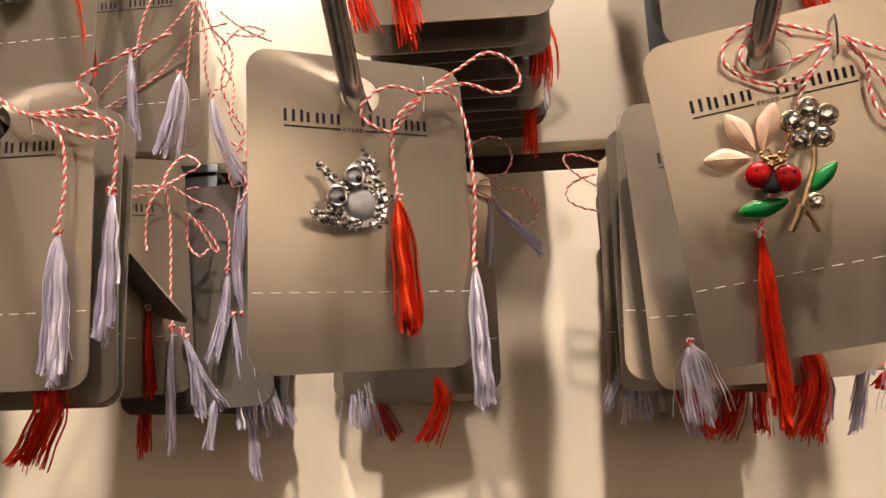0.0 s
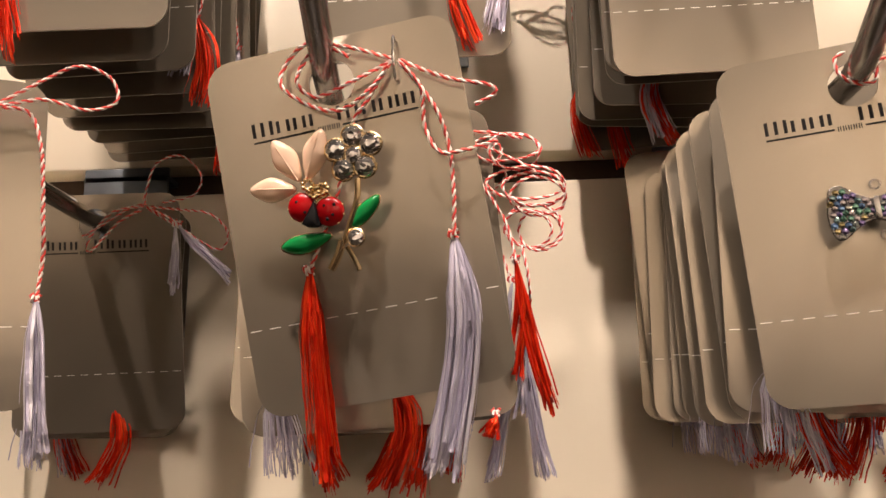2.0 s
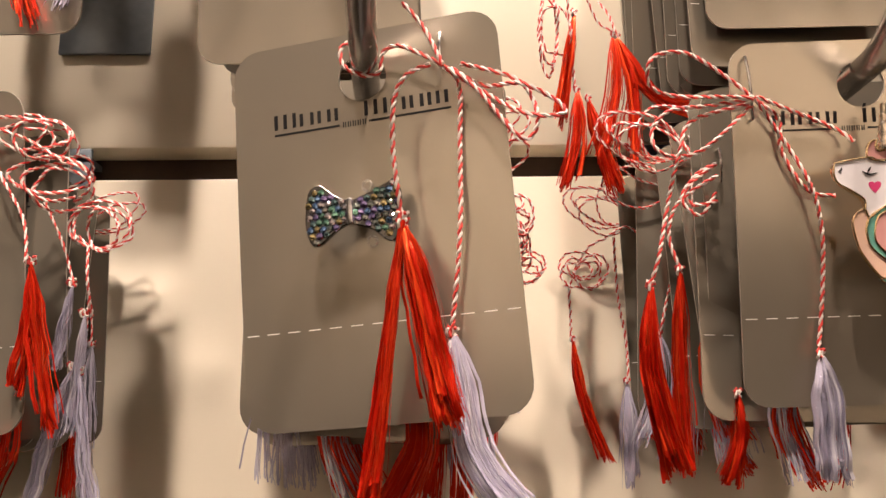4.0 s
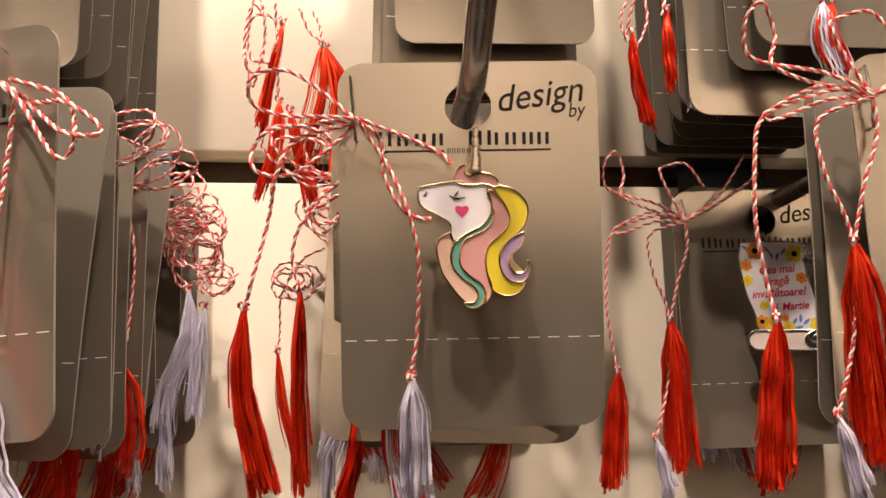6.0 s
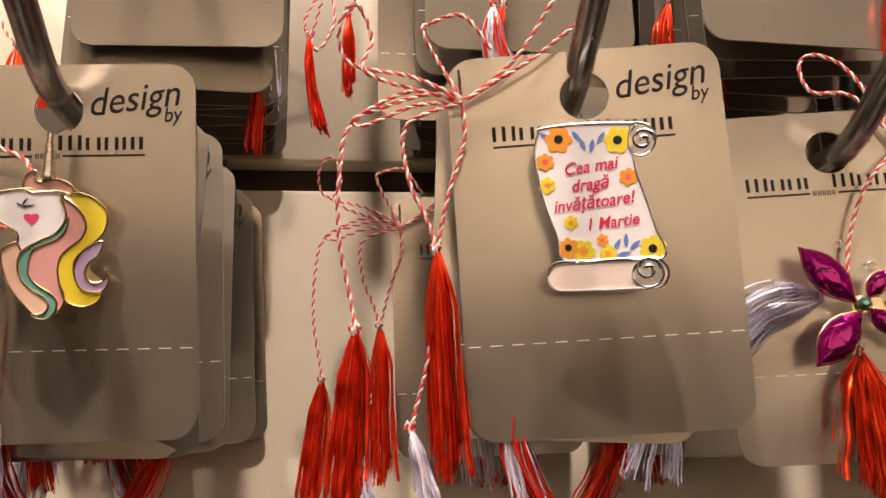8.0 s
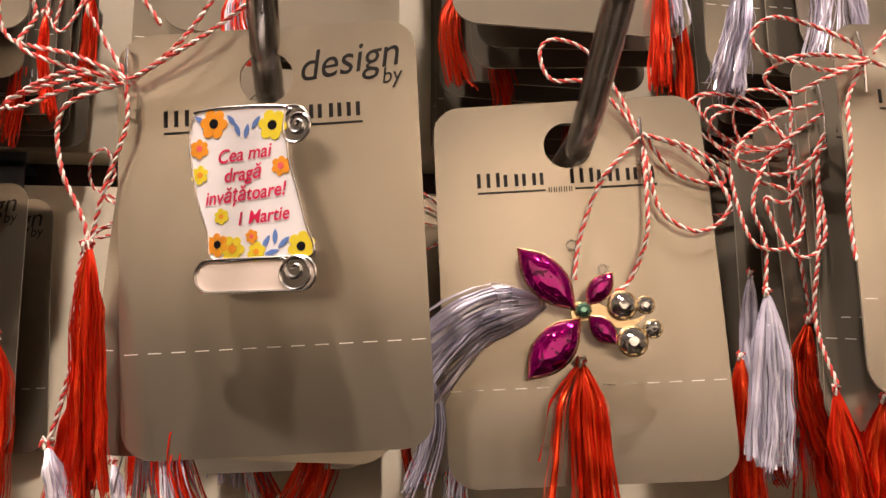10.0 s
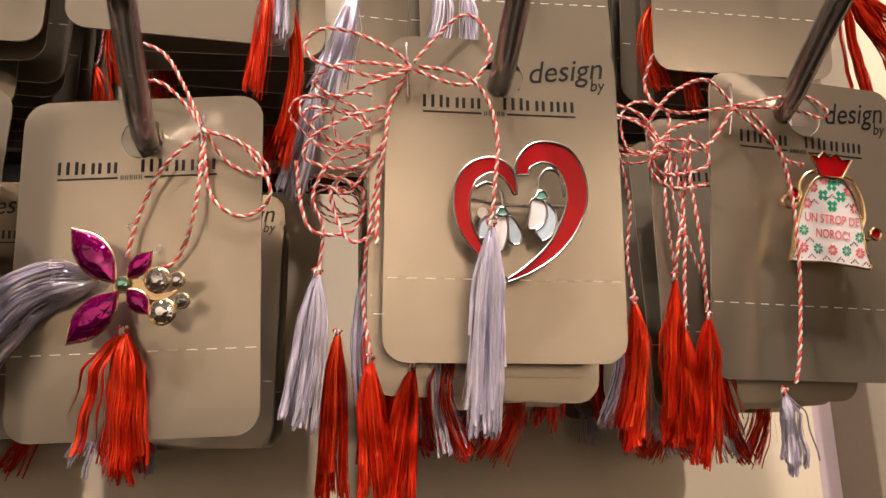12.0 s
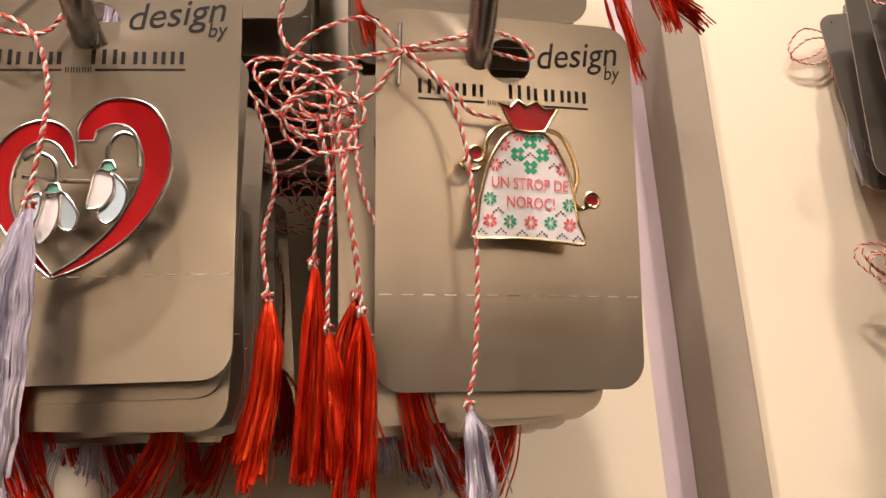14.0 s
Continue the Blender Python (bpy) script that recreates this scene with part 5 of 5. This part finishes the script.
# butterfly of magenta glass
bf = brooch(butterfly, flat2([(-2.5, -5), (0, -4.6), (3, -5.2), (6, -7), (9, -8.8), (12, -8), (9.5, -10), (6, -10.2), (3, -8.6), (0, -8.4), (-2.5, -8.2)]), GOLD, -5.0, -5.8, "butterfly brooch of magenta glass and clear crystals in gold")
for (x0, z0), (x1, z1), w in (((-12.8, 7.1), (-2.0, -6.2), 3.7), ((-12.5, -19.7), (-1.2, -8.0), 3.8), ((0.6, -5.2), (6.0, 0.9), 2.1), ((0.7, -7.6), (5.7, -13.5), 2.1)):
    bm = bmesh.new()
    ln = math.hypot(x1 - x0, z1 - z0) / 2
    ang = math.atan2(z1 - z0, x1 - x0)
    gem(bm, (x0 + x1) / 2, -6.4, (z0 + z1) / 2, w, 14, turn=ang, rx=ln / w)
    part("glass_wing", bm, MAGENTA, bf, "faceted magenta glass", False)
    c, s2 = math.cos(ang), math.sin(ang)
    bm = bmesh.new()
    ring = []
    for k in range(24):
        a = 2 * math.pi * k / 24
        px, pz = ln * 1.02 * math.cos(a), w * 1.04 * math.sin(a) * max(0.12, 1 - abs(math.cos(a)) ** 3)
        ring.append(Vector(((x0 + x1) / 2 + px * c - pz * s2, -6.3, (z0 + z1) / 2 + px * s2 + pz * c)))
    sweep(bm, ring, 0.22, 5, closed=True)
    part("setting", bm, GOLD, bf)
for p, r in (((7.5, -5.8), 2.7), ((12.1, -6.0), 1.7), ((8.9, -13.2), 2.8), ((13.2, -10.9), 1.7)):
    stones(bf, [p], r, CLEAR, GOLD, -6.4)
stones(bf, [(-0.4, -6.4)], 1.5, AURORAS[2], GOLD, -6.8)
for lx2, lz2 in ((-1.0, 8.2), (5.2, 2.6)):
    bm = bmesh.new()
    sweep(bm, [Vector((lx2 + 1.0 * math.cos(a), -1.2, lz2 + 1.0 * math.sin(a))) for a in [2 * math.pi * k / 14 for k in range(14)]], 0.26, 6, closed=True)
    part("elastic_loop", bm, CLEAR_PLASTIC, butterfly, "clear elastic loop")

# heart with snowdrops
left_band, right_band = band(BAND_L, (0.5, 1.6, 2.8, 3.6, 4.2, 4.3, 3.4, 0.6)), band(BAND_R, (0.5, 2.0, 3.2, 4.2, 4.8, 5.4, 5.8, 5.0, 2.8))
ht = brooch(heart, left_band, SILVER, -5.6, -6.6, "red enamel heart brooch with two white snowdrops")
bm = bmesh.new()
slab(bm, right_band, -5.6, -6.6)
part("heart_back", bm, SILVER, ht)
for pts in (left_band, right_band):
    field(ht, pts, E_RED, SILVER, -6.6, 0.3, 0.26)
for pts, m in ((BLUE_A1, E_SKY), (BLUE_A2, E_SKY), (WHITE_A, E_WHITE), (BLUE_B, E_SKY), (WHITE_B, E_WHITE)):
    bm = bmesh.new()
    slab(bm, flat2(pts, 0.5), -5.8, -6.5)
    part("petal_back", bm, SILVER, ht)
    field(ht, flat2(pts, 0.5), m, SILVER, -6.5, 0.3, 0.26, "petal")
for cx, cz in CAPS:
    field(ht, [(cx - 1.5, cz - 0.8), (cx, cz - 1.3), (cx + 1.5, cz - 0.8), (cx + 0.7, cz + 0.8), (cx - 0.7, cz + 0.8)], E_TEAL, SILVER, -6.2, 0.8, 0.26, "green_cap")
for pts in (STEM_A, STEM_B):
    line_part("stem", ht, pts, -6.4, 0.5, SILVER)
line_part("pin", ht, [(-9, -3), (0, -4), (14, -4)], -4.2, 0.45, SILVER)

# silver crystal brooch with a moonstone
fg = brooch(frog, flat2(BODY, 0.8), SILVER, -5.0, -5.8, "silver brooch with crystals, two dark-eyed rings and a moonstone")
bm = bmesh.new()
dot(bm, BELLY[0][0], -5.8, BELLY[0][1], 4.3, 0, 0.36, 24, 12)
part("moonstone", bm, MOON, fg, "pale grey moonstone")
for (ex, ez), (px, pz) in zip(EYES, PUPILS):
    bm = bmesh.new()
    sweep(bm, [Vector((ex + 2.35 * math.cos(a), -7.2, ez + 2.35 * math.sin(a))) for a in [2 * math.pi * k / 20 for k in range(20)]], 0.5, 8, closed=True)
    ring = part("eye_ring", bm, SILVER, fg)
    bm = bmesh.new()
    dot(bm, ex, -6.6, ez, 2.2, 0, 0.45, 16, 10)
    part("eye_dome", bm, EYE_GLASS, ring, "grey glass dome")
    bm = bmesh.new()
    dot(bm, px + 0.3, -7.6, pz - 0.3, 0.9, 0, 0.6, 10, 7)
    part("dark_bead", bm, E_BLACK, ring)
crumb = random.Random(8)


def crystal(x, z, r, m):
    bm = bmesh.new()
    gem(bm, x, -6.3 + crumb.uniform(-0.6, 0.2), z, r, 6, turn=crumb.uniform(0, 3), tilt=crumb.uniform(-0.5, 0.5))
    part("crystal", bm, m, fg, smooth=False)


for pts in (TAIL, ARM, FOOT_A, FOOT_B, FOOT_C, BACK):
    for v in spline([(x, 0, z) for x, z in pts], 1.0):
        for k in range(2):
            crystal(v.x + crumb.uniform(-0.9, 0.9), v.z + crumb.uniform(-0.9, 0.9), crumb.uniform(0.45, 0.8), CLEAR if k else DARK_SILVER)
edge = flat2(BODY, 0.7)
for k in range(760):
    gx, gz = crumb.uniform(-14, 4), crumb.uniform(-6, 13)
    clear_of = all((gx - ex) ** 2 + (gz - ez) ** 2 > 2.7 ** 2 for ex, ez in EYES) and (gx - BELLY[0][0]) ** 2 + (gz - BELLY[0][1]) ** 2 > 4.3 ** 2
    if clear_of and inside(gx, gz, edge, 0.5) and k % 2:
        crystal(gx, gz, crumb.uniform(0.45, 0.75), (CLEAR, DARK_SILVER, SILVER)[k % 3])


# ---- second cards of the same kinds, further back on their hooks ----
copy_thing(scroll, pose(0.4065, 0.268, 1.5465, 4, -1, -2))


# ---- cards in between, with loose cords at their sides ----
tilted_card = blank_card(pose(-0.1349, 0.2418, 1.5528, 4, -6, 36), "pearl-beige card, slanting, tangled cords and white tassels round it", "plain", 0)
cords(tilted_card, [
    [(20.5, 30), (23.7, 37.3), (29.8, 42.8), (33.6, 38.7), (28.5, 35.4), (21.5, 31.1)],
    [(20.5, 30), (13.8, 27.9), (7.3, 25.8), (4.7, 27.7), (12.1, 30.8), (19.6, 31)],
    [(19.5, 29.4), (15.8, 22.9), (14.7, 13), (14.4, 8)],
    [(21.4, 30.1), (23, 23), (23, 10.9), (22, -7), (21.8, -18.7)],
    [(28.8, 22), (32.5, 16.9), (37.1, 8.7), (39.1, 7.6), (37.9, 12.8), (32.6, 19)],
    [(23.4, 31.1), (31.9, 25.2), (37.9, 24.2), (41.9, 21.1), (43.5, 12.8), (41.8, 1.4)],
    [(36.1, 8.7), (31.9, 5.7), (29.2, 10.8), (28.8, 21)],
    [(35.9, 102.5), (39.2, 87.6), (37.6, 76.4), (40.2, 65.8)],
    [(36.9, 102.7), (42.5, 90.2), (45.1, 79.5), (43.4, 68.3), (49.2, 56.8)],
    [(39.4, 103.1), (41, 92.2), (48.6, 84.4), (45.7, 70.7), (41.3, 68.1)],
    [(45.2, 99.5), (51.4, 94.8), (57.9, 92.4), (64.5, 89.8)],
    [(45.5, 86.2), (53.5, 94), (62.5, 94.1), (55.5, 89.8), (46.8, 90.8)],
    [(43.1, 81.4), (48.9, 71.1), (46, 57.6), (49.9, 51.4)],
    [(45.1, 59.7), (51.1, 53.6), (48.5, 44.8), (43, 42.4), (44.6, 51)],
    [(44.5, 48.9), (50.6, 44.9), (51, 34.1), (45.6, 31.8), (44, 40.3)],
    [(47.1, 40.4), (50.9, 31.9), (47.2, 23.3), (50, 16.9)],
], 140, step=1.0, sides=4, wob=2.2)
tassel(tilted_card, [(14.3, -12.4), (13.7, -25.8), (14.5, -43)], "red", 4, 500, n=110)
tassel(tilted_card, [(21.8, -19.7), (20.2, -37.9), (20.1, -60.7)], "white", 5, 501, n=110)
tassel(tilted_card, [(25.2, -20.9), (28.1, -31), (29.4, -50.6)], "white", 5, 502, n=110)
tassel(tilted_card, [(26.6, -23), (31.7, -37.2), (37.4, -48.1)], "white", 4, 503, n=110)
tassel(tilted_card, [(42.1, -0.7), (39.8, -15.9), (34.9, -31.6)], "white", 8, 504, n=110)
tassel(tilted_card, [(43.2, -16.2), (43.9, -32.4), (46.3, -54.8)], "white", 4.5, 505, n=110)
tassel(tilted_card, [(34.9, -43.4), (34.1, -51.2), (32.3, -62.9)], "white", 5, 506, n=110)
tassel(tilted_card, [(48.1, -32.8), (48.1, -49), (48.6, -73.9)], "white", 5, 507, n=110)
tassel(tilted_card, [(39.7, 64.7), (41.4, 50.8), (48.8, 32.9)], "white", 9, 508, n=110)
tassel(tilted_card, [(47, -16.4), (45.4, 0.2), (50.3, 31.9)], "white", 6, 509, n=110)
coiled_card = blank_card(pose(0.0774, 0.2236, 1.5508, 5, -3, -9), "pearl-beige card behind another, its cord coiled up beside it", "plain", 2)
cords(coiled_card, [
    [(36.8, 21.8), (31.7, 23.5), (29.3, 27.5), (31.2, 31.3), (36.1, 32.4), (40.9, 30.2), (42.6, 26), (40.1, 22.6), (35, 22)],
    [(41.2, 25.1), (34.9, 24.2), (27.8, 26), (24.6, 29.4), (27.2, 32.2), (34, 32.6), (40.7, 30.3), (42.9, 27), (39.4, 24.5)],
    [(30.4, 15.6), (27.6, 19.2), (31.4, 21.9), (39.3, 21.9), (46.3, 19.2), (47.8, 15.7), (43.1, 13.4), (35.1, 13.9), (28.7, 16.8)],
    [(44.6, 11.6), (38.4, 11.4), (33.2, 14.2), (32.2, 18.2), (36.3, 20.8), (42.7, 20.4), (47.4, 17.2), (47.3, 13.3), (42.7, 11.2)],
    [(47.2, 11), (43, 8.7), (37.2, 9.6), (33.6, 13.2), (34.5, 17.2), (39.3, 19), (45, 17.5), (47.9, 13.7), (46.2, 9.9)],
    [(21.2, 34.6), (29.5, 33.5), (38.3, 30.1)],
    [(21.8, 27.8), (26.8, 18.3), (31.7, 7.7), (33.1, -2.3)],
    [(21.1, 32.3), (30.8, 28.1), (40.9, 21)],
], 141, step=1.0, sides=4, wob=2.2)
tassel(coiled_card, [(33.1, -2.9), (33.1, -14.8), (29, -31.9)], "red", 6, 520, n=110)
tassel(coiled_card, [(33.1, -2.9), (34.9, -23.1), (37.8, -41.9)], "red", 6, 521, n=110)
tassel(coiled_card, [(23.7, -41.4), (21.8, -43.9), (20.7, -46.4)], "red", 7, 522, n=110)
tassel(coiled_card, [(8.7, -40.9), (5.7, -48.5), (2.7, -54.8)], "white", 10, 523, n=110)
looped_card = blank_card(pose(0.0775, 0.2482, 1.5503, 5, -3, -12), "pearl-beige card, its cord in loose loops, white floss tassels", "plain", 1)
cords(looped_card, [
    [(35.3, 8.9), (33.4, 14.1), (36.8, 18.4), (43.3, 18.9), (48.7, 15.3), (49.6, 10), (45.5, 6.3), (39, 6.5), (34.1, 10.5)],
    [(45.1, 15), (46.9, 10.8), (44.3, 7.3), (39, 6.7), (34.3, 9.4), (33.2, 13.8), (36.5, 17), (42, 16.9), (46.2, 13.7)],
    [(44.1, 16.6), (48.4, 13.8), (49.4, 9), (46.5, 5.4), (41.6, 5.1), (37.7, 8.4), (37.3, 13.2), (40.8, 16.5), (45.8, 16)],
    [(26.9, 20), (30.6, 8.3), (33.2, -2.2)],
    [(37.3, 7.5), (38.5, -2), (37.7, -11.2)],
], 142, step=1.0, sides=4, wob=2.2)
tassel(looped_card, [(33.5, -3), (30.6, -13.5), (28, -23.9)], "white", 6, 540, n=110)
tassel(looped_card, [(36.8, -11.1), (34.6, -23), (31, -40.5)], "white", 5, 541, n=110)
tassel(looped_card, [(33.4, -24.4), (27, -40.2), (21.5, -57.5)], "white", 9, 542, n=110)
tassel(looped_card, [(34.9, -26), (35.1, -40.9), (35.8, -58.2)], "white", 9, 543, n=110)
tangled_card = blank_card(pose(0.1840, 0.2727, 1.5597, 4, -2, -10), "pearl-beige card with a tangle of twisted cord at its side", "plain", 1)
cords(tangled_card, [
    [(10.1, 42.4), (20.9, 46.6), (32.6, 46.3), (34.5, 40.3), (28.3, 37.3), (17.4, 39.6), (11, 43.3)],
    [(12.1, 38.6), (23, 32.4), (33.8, 29.3), (43.5, 30.3), (35.5, 33.1), (23, 31.5)],
    [(11.1, 41.4), (17.6, 32.8), (26.7, 27.6), (33.8, 23.5)],
    [(10.1, 44.2), (19.2, 42.6), (30.1, 37.5), (34.5, 39.4)],
    [(25, 20.7), (33.9, 20.9), (43.6, 21.8), (45.3, 18.2), (39.2, 15.2), (26.8, 20)],
    [(26.9, 17.9), (35.7, 16.4), (49.7, 17.9), (53.5, 12.4), (50.6, 5.7), (41, 8.2), (30.4, 15)],
    [(47.7, 13), (41.5, 11.5), (36.7, 11), (35.4, 14.3), (39.3, 17), (45.6, 18.4), (49.9, 18.2), (50.2, 14.7), (45.5, 12.4)],
    [(38.1, 17.2), (44.8, 14.8), (46, 11.5), (42, 6.2), (34.4, 5.5), (28.6, 8.1), (28.4, 11.8), (33.3, 16.8), (41.1, 16.4)],
    [(42.9, 17.7), (46.5, 15.5), (45.3, 10.1), (39.2, 7), (32.1, 8.3), (29.5, 10.9), (31.5, 16.7), (38.4, 18.6), (44.9, 17.1)],
    [(34.4, 9.2), (34.9, 11.8), (39.4, 15), (44.9, 17), (48.6, 15), (47, 12.4), (42.2, 9), (36.7, 7.8), (33.9, 10.2)],
    [(51.8, 11.4), (52.7, 8.9), (48.5, 6.4), (42, 7.9), (37.3, 10.9), (37.5, 13.6), (42.4, 15.6), (48.9, 13.3), (52.8, 10.5)],
    [(37.7, 12.9), (43, 15.4), (49.1, 14.8), (52.2, 11.2), (50.1, 8.8), (44.4, 6.5), (38.5, 8), (36.4, 11.5), (39.4, 13.9)],
    [(45.3, 12), (40.2, 10.9), (32.7, 13.4), (27.4, 15.7), (28, 18.2), (34, 18.5), (41.4, 15.8), (45.7, 13.6), (43.9, 11.2)],
    [(49.1, 5.6), (49.2, 0.2), (45.5, -1.1), (41, 0.7), (38.7, 3.9), (39.3, 9.2), (43.6, 9.4), (47.8, 7.5), (49.5, 3.6)],
    [(40.2, 3.3), (39, 7.9), (41.4, 11), (45.9, 10.7), (50.1, 9.3), (50.5, 4.3), (47.6, 2.2), (42.9, 2.5), (39.2, 4.6)],
    [(51, 3.2), (47.9, -0.1), (42.2, 0.4), (38.3, 1.6), (37.8, 6), (41.7, 8.4), (47.4, 7.7), (50.7, 6), (50.4, 1.4)],
    [(49.3, -1.4), (45.6, -0.4), (43, 1.4), (42.8, 6.6), (45.5, 8.2), (49.2, 7.3), (51.5, 4.7), (51, -0.4), (47.9, -1.1)],
    [(46.4, 12.2), (49.5, 6.4), (48.7, -0.1), (44.3, -4.1), (37.8, -5.2), (35.6, 1.6), (36.8, 7.4), (42.2, 11.3), (48.2, 10.9)],
    [(34.9, 4.8), (37, 11.2), (41.5, 12.1), (47.6, 11.3), (49.8, 6.1), (47.1, 0.6), (42.2, 0.4), (36.3, 1.6), (35.2, 7.6)],
    [(47.1, -7.8), (46.3, -5), (48.4, -2.9), (51.4, -1.1), (54.3, -3.2), (54.5, -5.8), (52.1, -8), (49, -9.1), (46.4, -6.6)],
    [(53.6, -5.7), (52.1, -8.3), (48.3, -8.4), (45.4, -7.8), (44.6, -5.3), (46.7, -3.1), (50.6, -3.3), (53.1, -4), (53.4, -6.9)],
    [(55.8, -2.6), (55, -5.6), (51.9, -6.4), (48.4, -4.7), (47, -2.8), (48.3, 0.2), (51.7, 0.3), (54.9, -1.5), (55.8, -3.6)],
    [(45.3, 1.6), (47.8, 3.1), (50.8, 0.9), (51.6, -1.4), (50.4, -4.5), (47.6, -5.2), (44.9, -2.8), (44.6, -0.4), (46.1, 2.7)],
    [(23.8, -2.5), (24.4, -12.7), (23.3, -20.9)],
    [(27.2, 0.6), (26.6, -12.8), (25.9, -35.8), (23.9, -45.3)],
    [(31.3, 14.1), (34.2, 1.8), (41.2, -5.4)],
], 143, step=1.0, sides=4, wob=2.2)
tassel(tangled_card, [(23.3, -25.8), (21.3, -41.9), (13.3, -60.5)], "white", 10, 560, n=110)
tassel(tangled_card, [(24.9, -35.7), (24, -50), (23.5, -64.1)], "white", 8, 561, n=110)
tassel(tangled_card, [(41.2, -7.1), (41.3, -20.4), (34.7, -36.3), (33.2, -47.4)], "white", 9, 562, n=110)
tassel(tangled_card, [(46, -12.5), (43.9, -27.2), (42.4, -45.6)], "white", 7, 563, n=110)
tassel(tangled_card, [(34.7, -34.7), (34.9, -49.1), (35.1, -63.2)], "white", 7, 564, n=110)
hung_card = blank_card(pose(0.3110, 0.2570, 1.6530, 3, 1, 2), "pearl-beige card on an upper hook, red tassels hanging off its side", "plain", 0)
cords(hung_card, [
    [(-66.9, -34.2), (-69, -34.1), (-70.9, -30.8), (-71.2, -21.8), (-69.4, -11.4), (-67.2, -13.2), (-65.5, -16.9), (-65.8, -27.5), (-67.7, -35.6)],
    [(-65.4, -29.9), (-68.8, -29.9), (-70.5, -22.8), (-69.4, -15.6), (-65.9, -15), (-62.7, -15.8), (-61.4, -24.2), (-63.2, -29.8), (-66.8, -30.1)],
    [(-66.6, -11.5), (-65.4, -20.4), (-66.1, -29.8), (-68.3, -38), (-70.4, -32), (-71.3, -23.7), (-70.2, -13.4), (-67.9, -7.2), (-66, -15.2)],
    [(-51.5, -11.2), (-49, -16.9), (-47.5, -23.7)],
    [(-62.5, -11.6), (-61.2, -27.1), (-60.4, -42.1)],
    [(-55.2, -11.3), (-51.8, -19), (-47.4, -23.1)],
], 144, step=1.0, sides=4, wob=2.2)
tassel(hung_card, [(-47.5, -24.3), (-47.8, -41.8), (-53.9, -65.8)], "red", 12, 580, n=110)
tassel(hung_card, [(-46.6, -24.6), (-42.1, -43.5), (-43.3, -65.6)], "red", 7, 581, n=110)
tassel(hung_card, [(-46.6, -25), (-36.7, -43.3), (-21.6, -49.4)], "red", 9, 582, n=110)
tassel(hung_card, [(-60, -43.1), (-60.7, -60.5), (-64.7, -74.9)], "red", 8, 583, n=110)
tassel(hung_card, [(-56.6, -45.8), (-52, -62.1), (-47.4, -76.4)], "red", 7, 584, n=110)
tassel(hung_card, [(-60, -17.4), (-63.3, -34.7), (-66.7, -55.2)], "red", 6, 585, n=110)
rear_card = blank_card(pose(0.2975, 0.2830, 1.5515, 2, 0, 2), "pearl-beige card far back on its hook, cord hanging beside it", "design", 0)
cords(rear_card, [
    [(-45.7, 6.6), (-48.7, 8), (-49.1, 10.6), (-46.9, 12.7), (-43.8, 11.5), (-41.1, 10.1), (-41.3, 7.1), (-43.9, 5.8), (-46.9, 7.1)],
    [(-37.9, 10.8), (-39.6, 6.6), (-44.5, 5.5), (-49.4, 7.3), (-51.1, 9.8), (-48.7, 14), (-43.5, 14.1), (-39, 12.3), (-38, 9.3)],
    [(-46.8, 5), (-46, 8.3), (-42.5, 12.3), (-37.9, 13.1), (-35, 9.5), (-36.6, 6.2), (-40.4, 2.3), (-44.9, 2.7), (-47, 6.4)],
    [(-48.7, 2.8), (-50.9, 6.5), (-48.9, 10.6), (-44.3, 10.9), (-39.3, 10.5), (-37.9, 6), (-40.5, 2.8), (-45.5, 2.6), (-50.1, 3.6)],
    [(-34.6, 19.5), (-41.5, 15.7), (-47.8, 4.5), (-48.1, -6.5), (-48.5, -13.7)],
    [(-32.7, 19.5), (-32.2, 0.7), (-31.4, -13.9), (-31.8, -27.3)],
    [(-33.6, 20.4), (-27.7, 23.3), (-22.2, 19.5)],
], 145, step=1.0, sides=4, wob=2.2)
tassel(rear_card, [(-48.4, -14.6), (-46.3, -31.4), (-39.5, -51.3)], "red", 6, 600, n=110)
tassel(rear_card, [(-31.9, -28.2), (-32.2, -42.1), (-32.5, -60.7)], "white", 8, 601, n=110)
dim_card = blank_card(pose(-0.0325, 0.2800, 1.5515, 12, -1, 4), "pearl-beige card far back, bow of cord and white tassel", "plain", 0)
cords(dim_card, [
    [(18.8, 37), (19.7, 43.3), (23.4, 51), (32.2, 53.1), (37.9, 46.6), (34.8, 39.8), (25, 37.2)],
    [(18.7, 36.4), (30.7, 34.6), (41.4, 32.6), (46.4, 26.1), (42.9, 20.3), (32.4, 27), (19.5, 35.4)],
    [(18.2, 36.4), (7.5, 34.2), (-1.4, 24.4), (0.4, 21.4), (9.3, 30.8), (17.2, 35.1)],
    [(19.5, 35.8), (26.8, 32.2), (30.2, 29.5)],
    [(18.2, 37.4), (12.3, 35.6), (3.5, 30.1), (-2.3, 26.4)],
], 146, step=1.0, sides=4, wob=2.2)
tassel(dim_card, [(30.2, 29.1), (37.1, 20.9), (47.9, 10.3)], "white", 8, 620, n=110)
tassel(dim_card, [(29, 29.1), (28.7, 19.3), (27, 5.2)], "white", 5, 621, n=110)

bent = blank_card(Matrix(), "pearl-beige card turned round on its hook, grey back outwards", "plain", 2)
up, across = Vector((-0.4, -0.6, 0.69)).normalized(), Vector((-0.687, 0.696, 0.208)).normalized()
turned = Matrix((across, up.cross(across), up)).transposed().to_4x4()
turned.translation = Vector((-0.1011, 0.2360, 1.5343)) + up * 0.041 + across * 0.0285
bent.matrix_world = turned
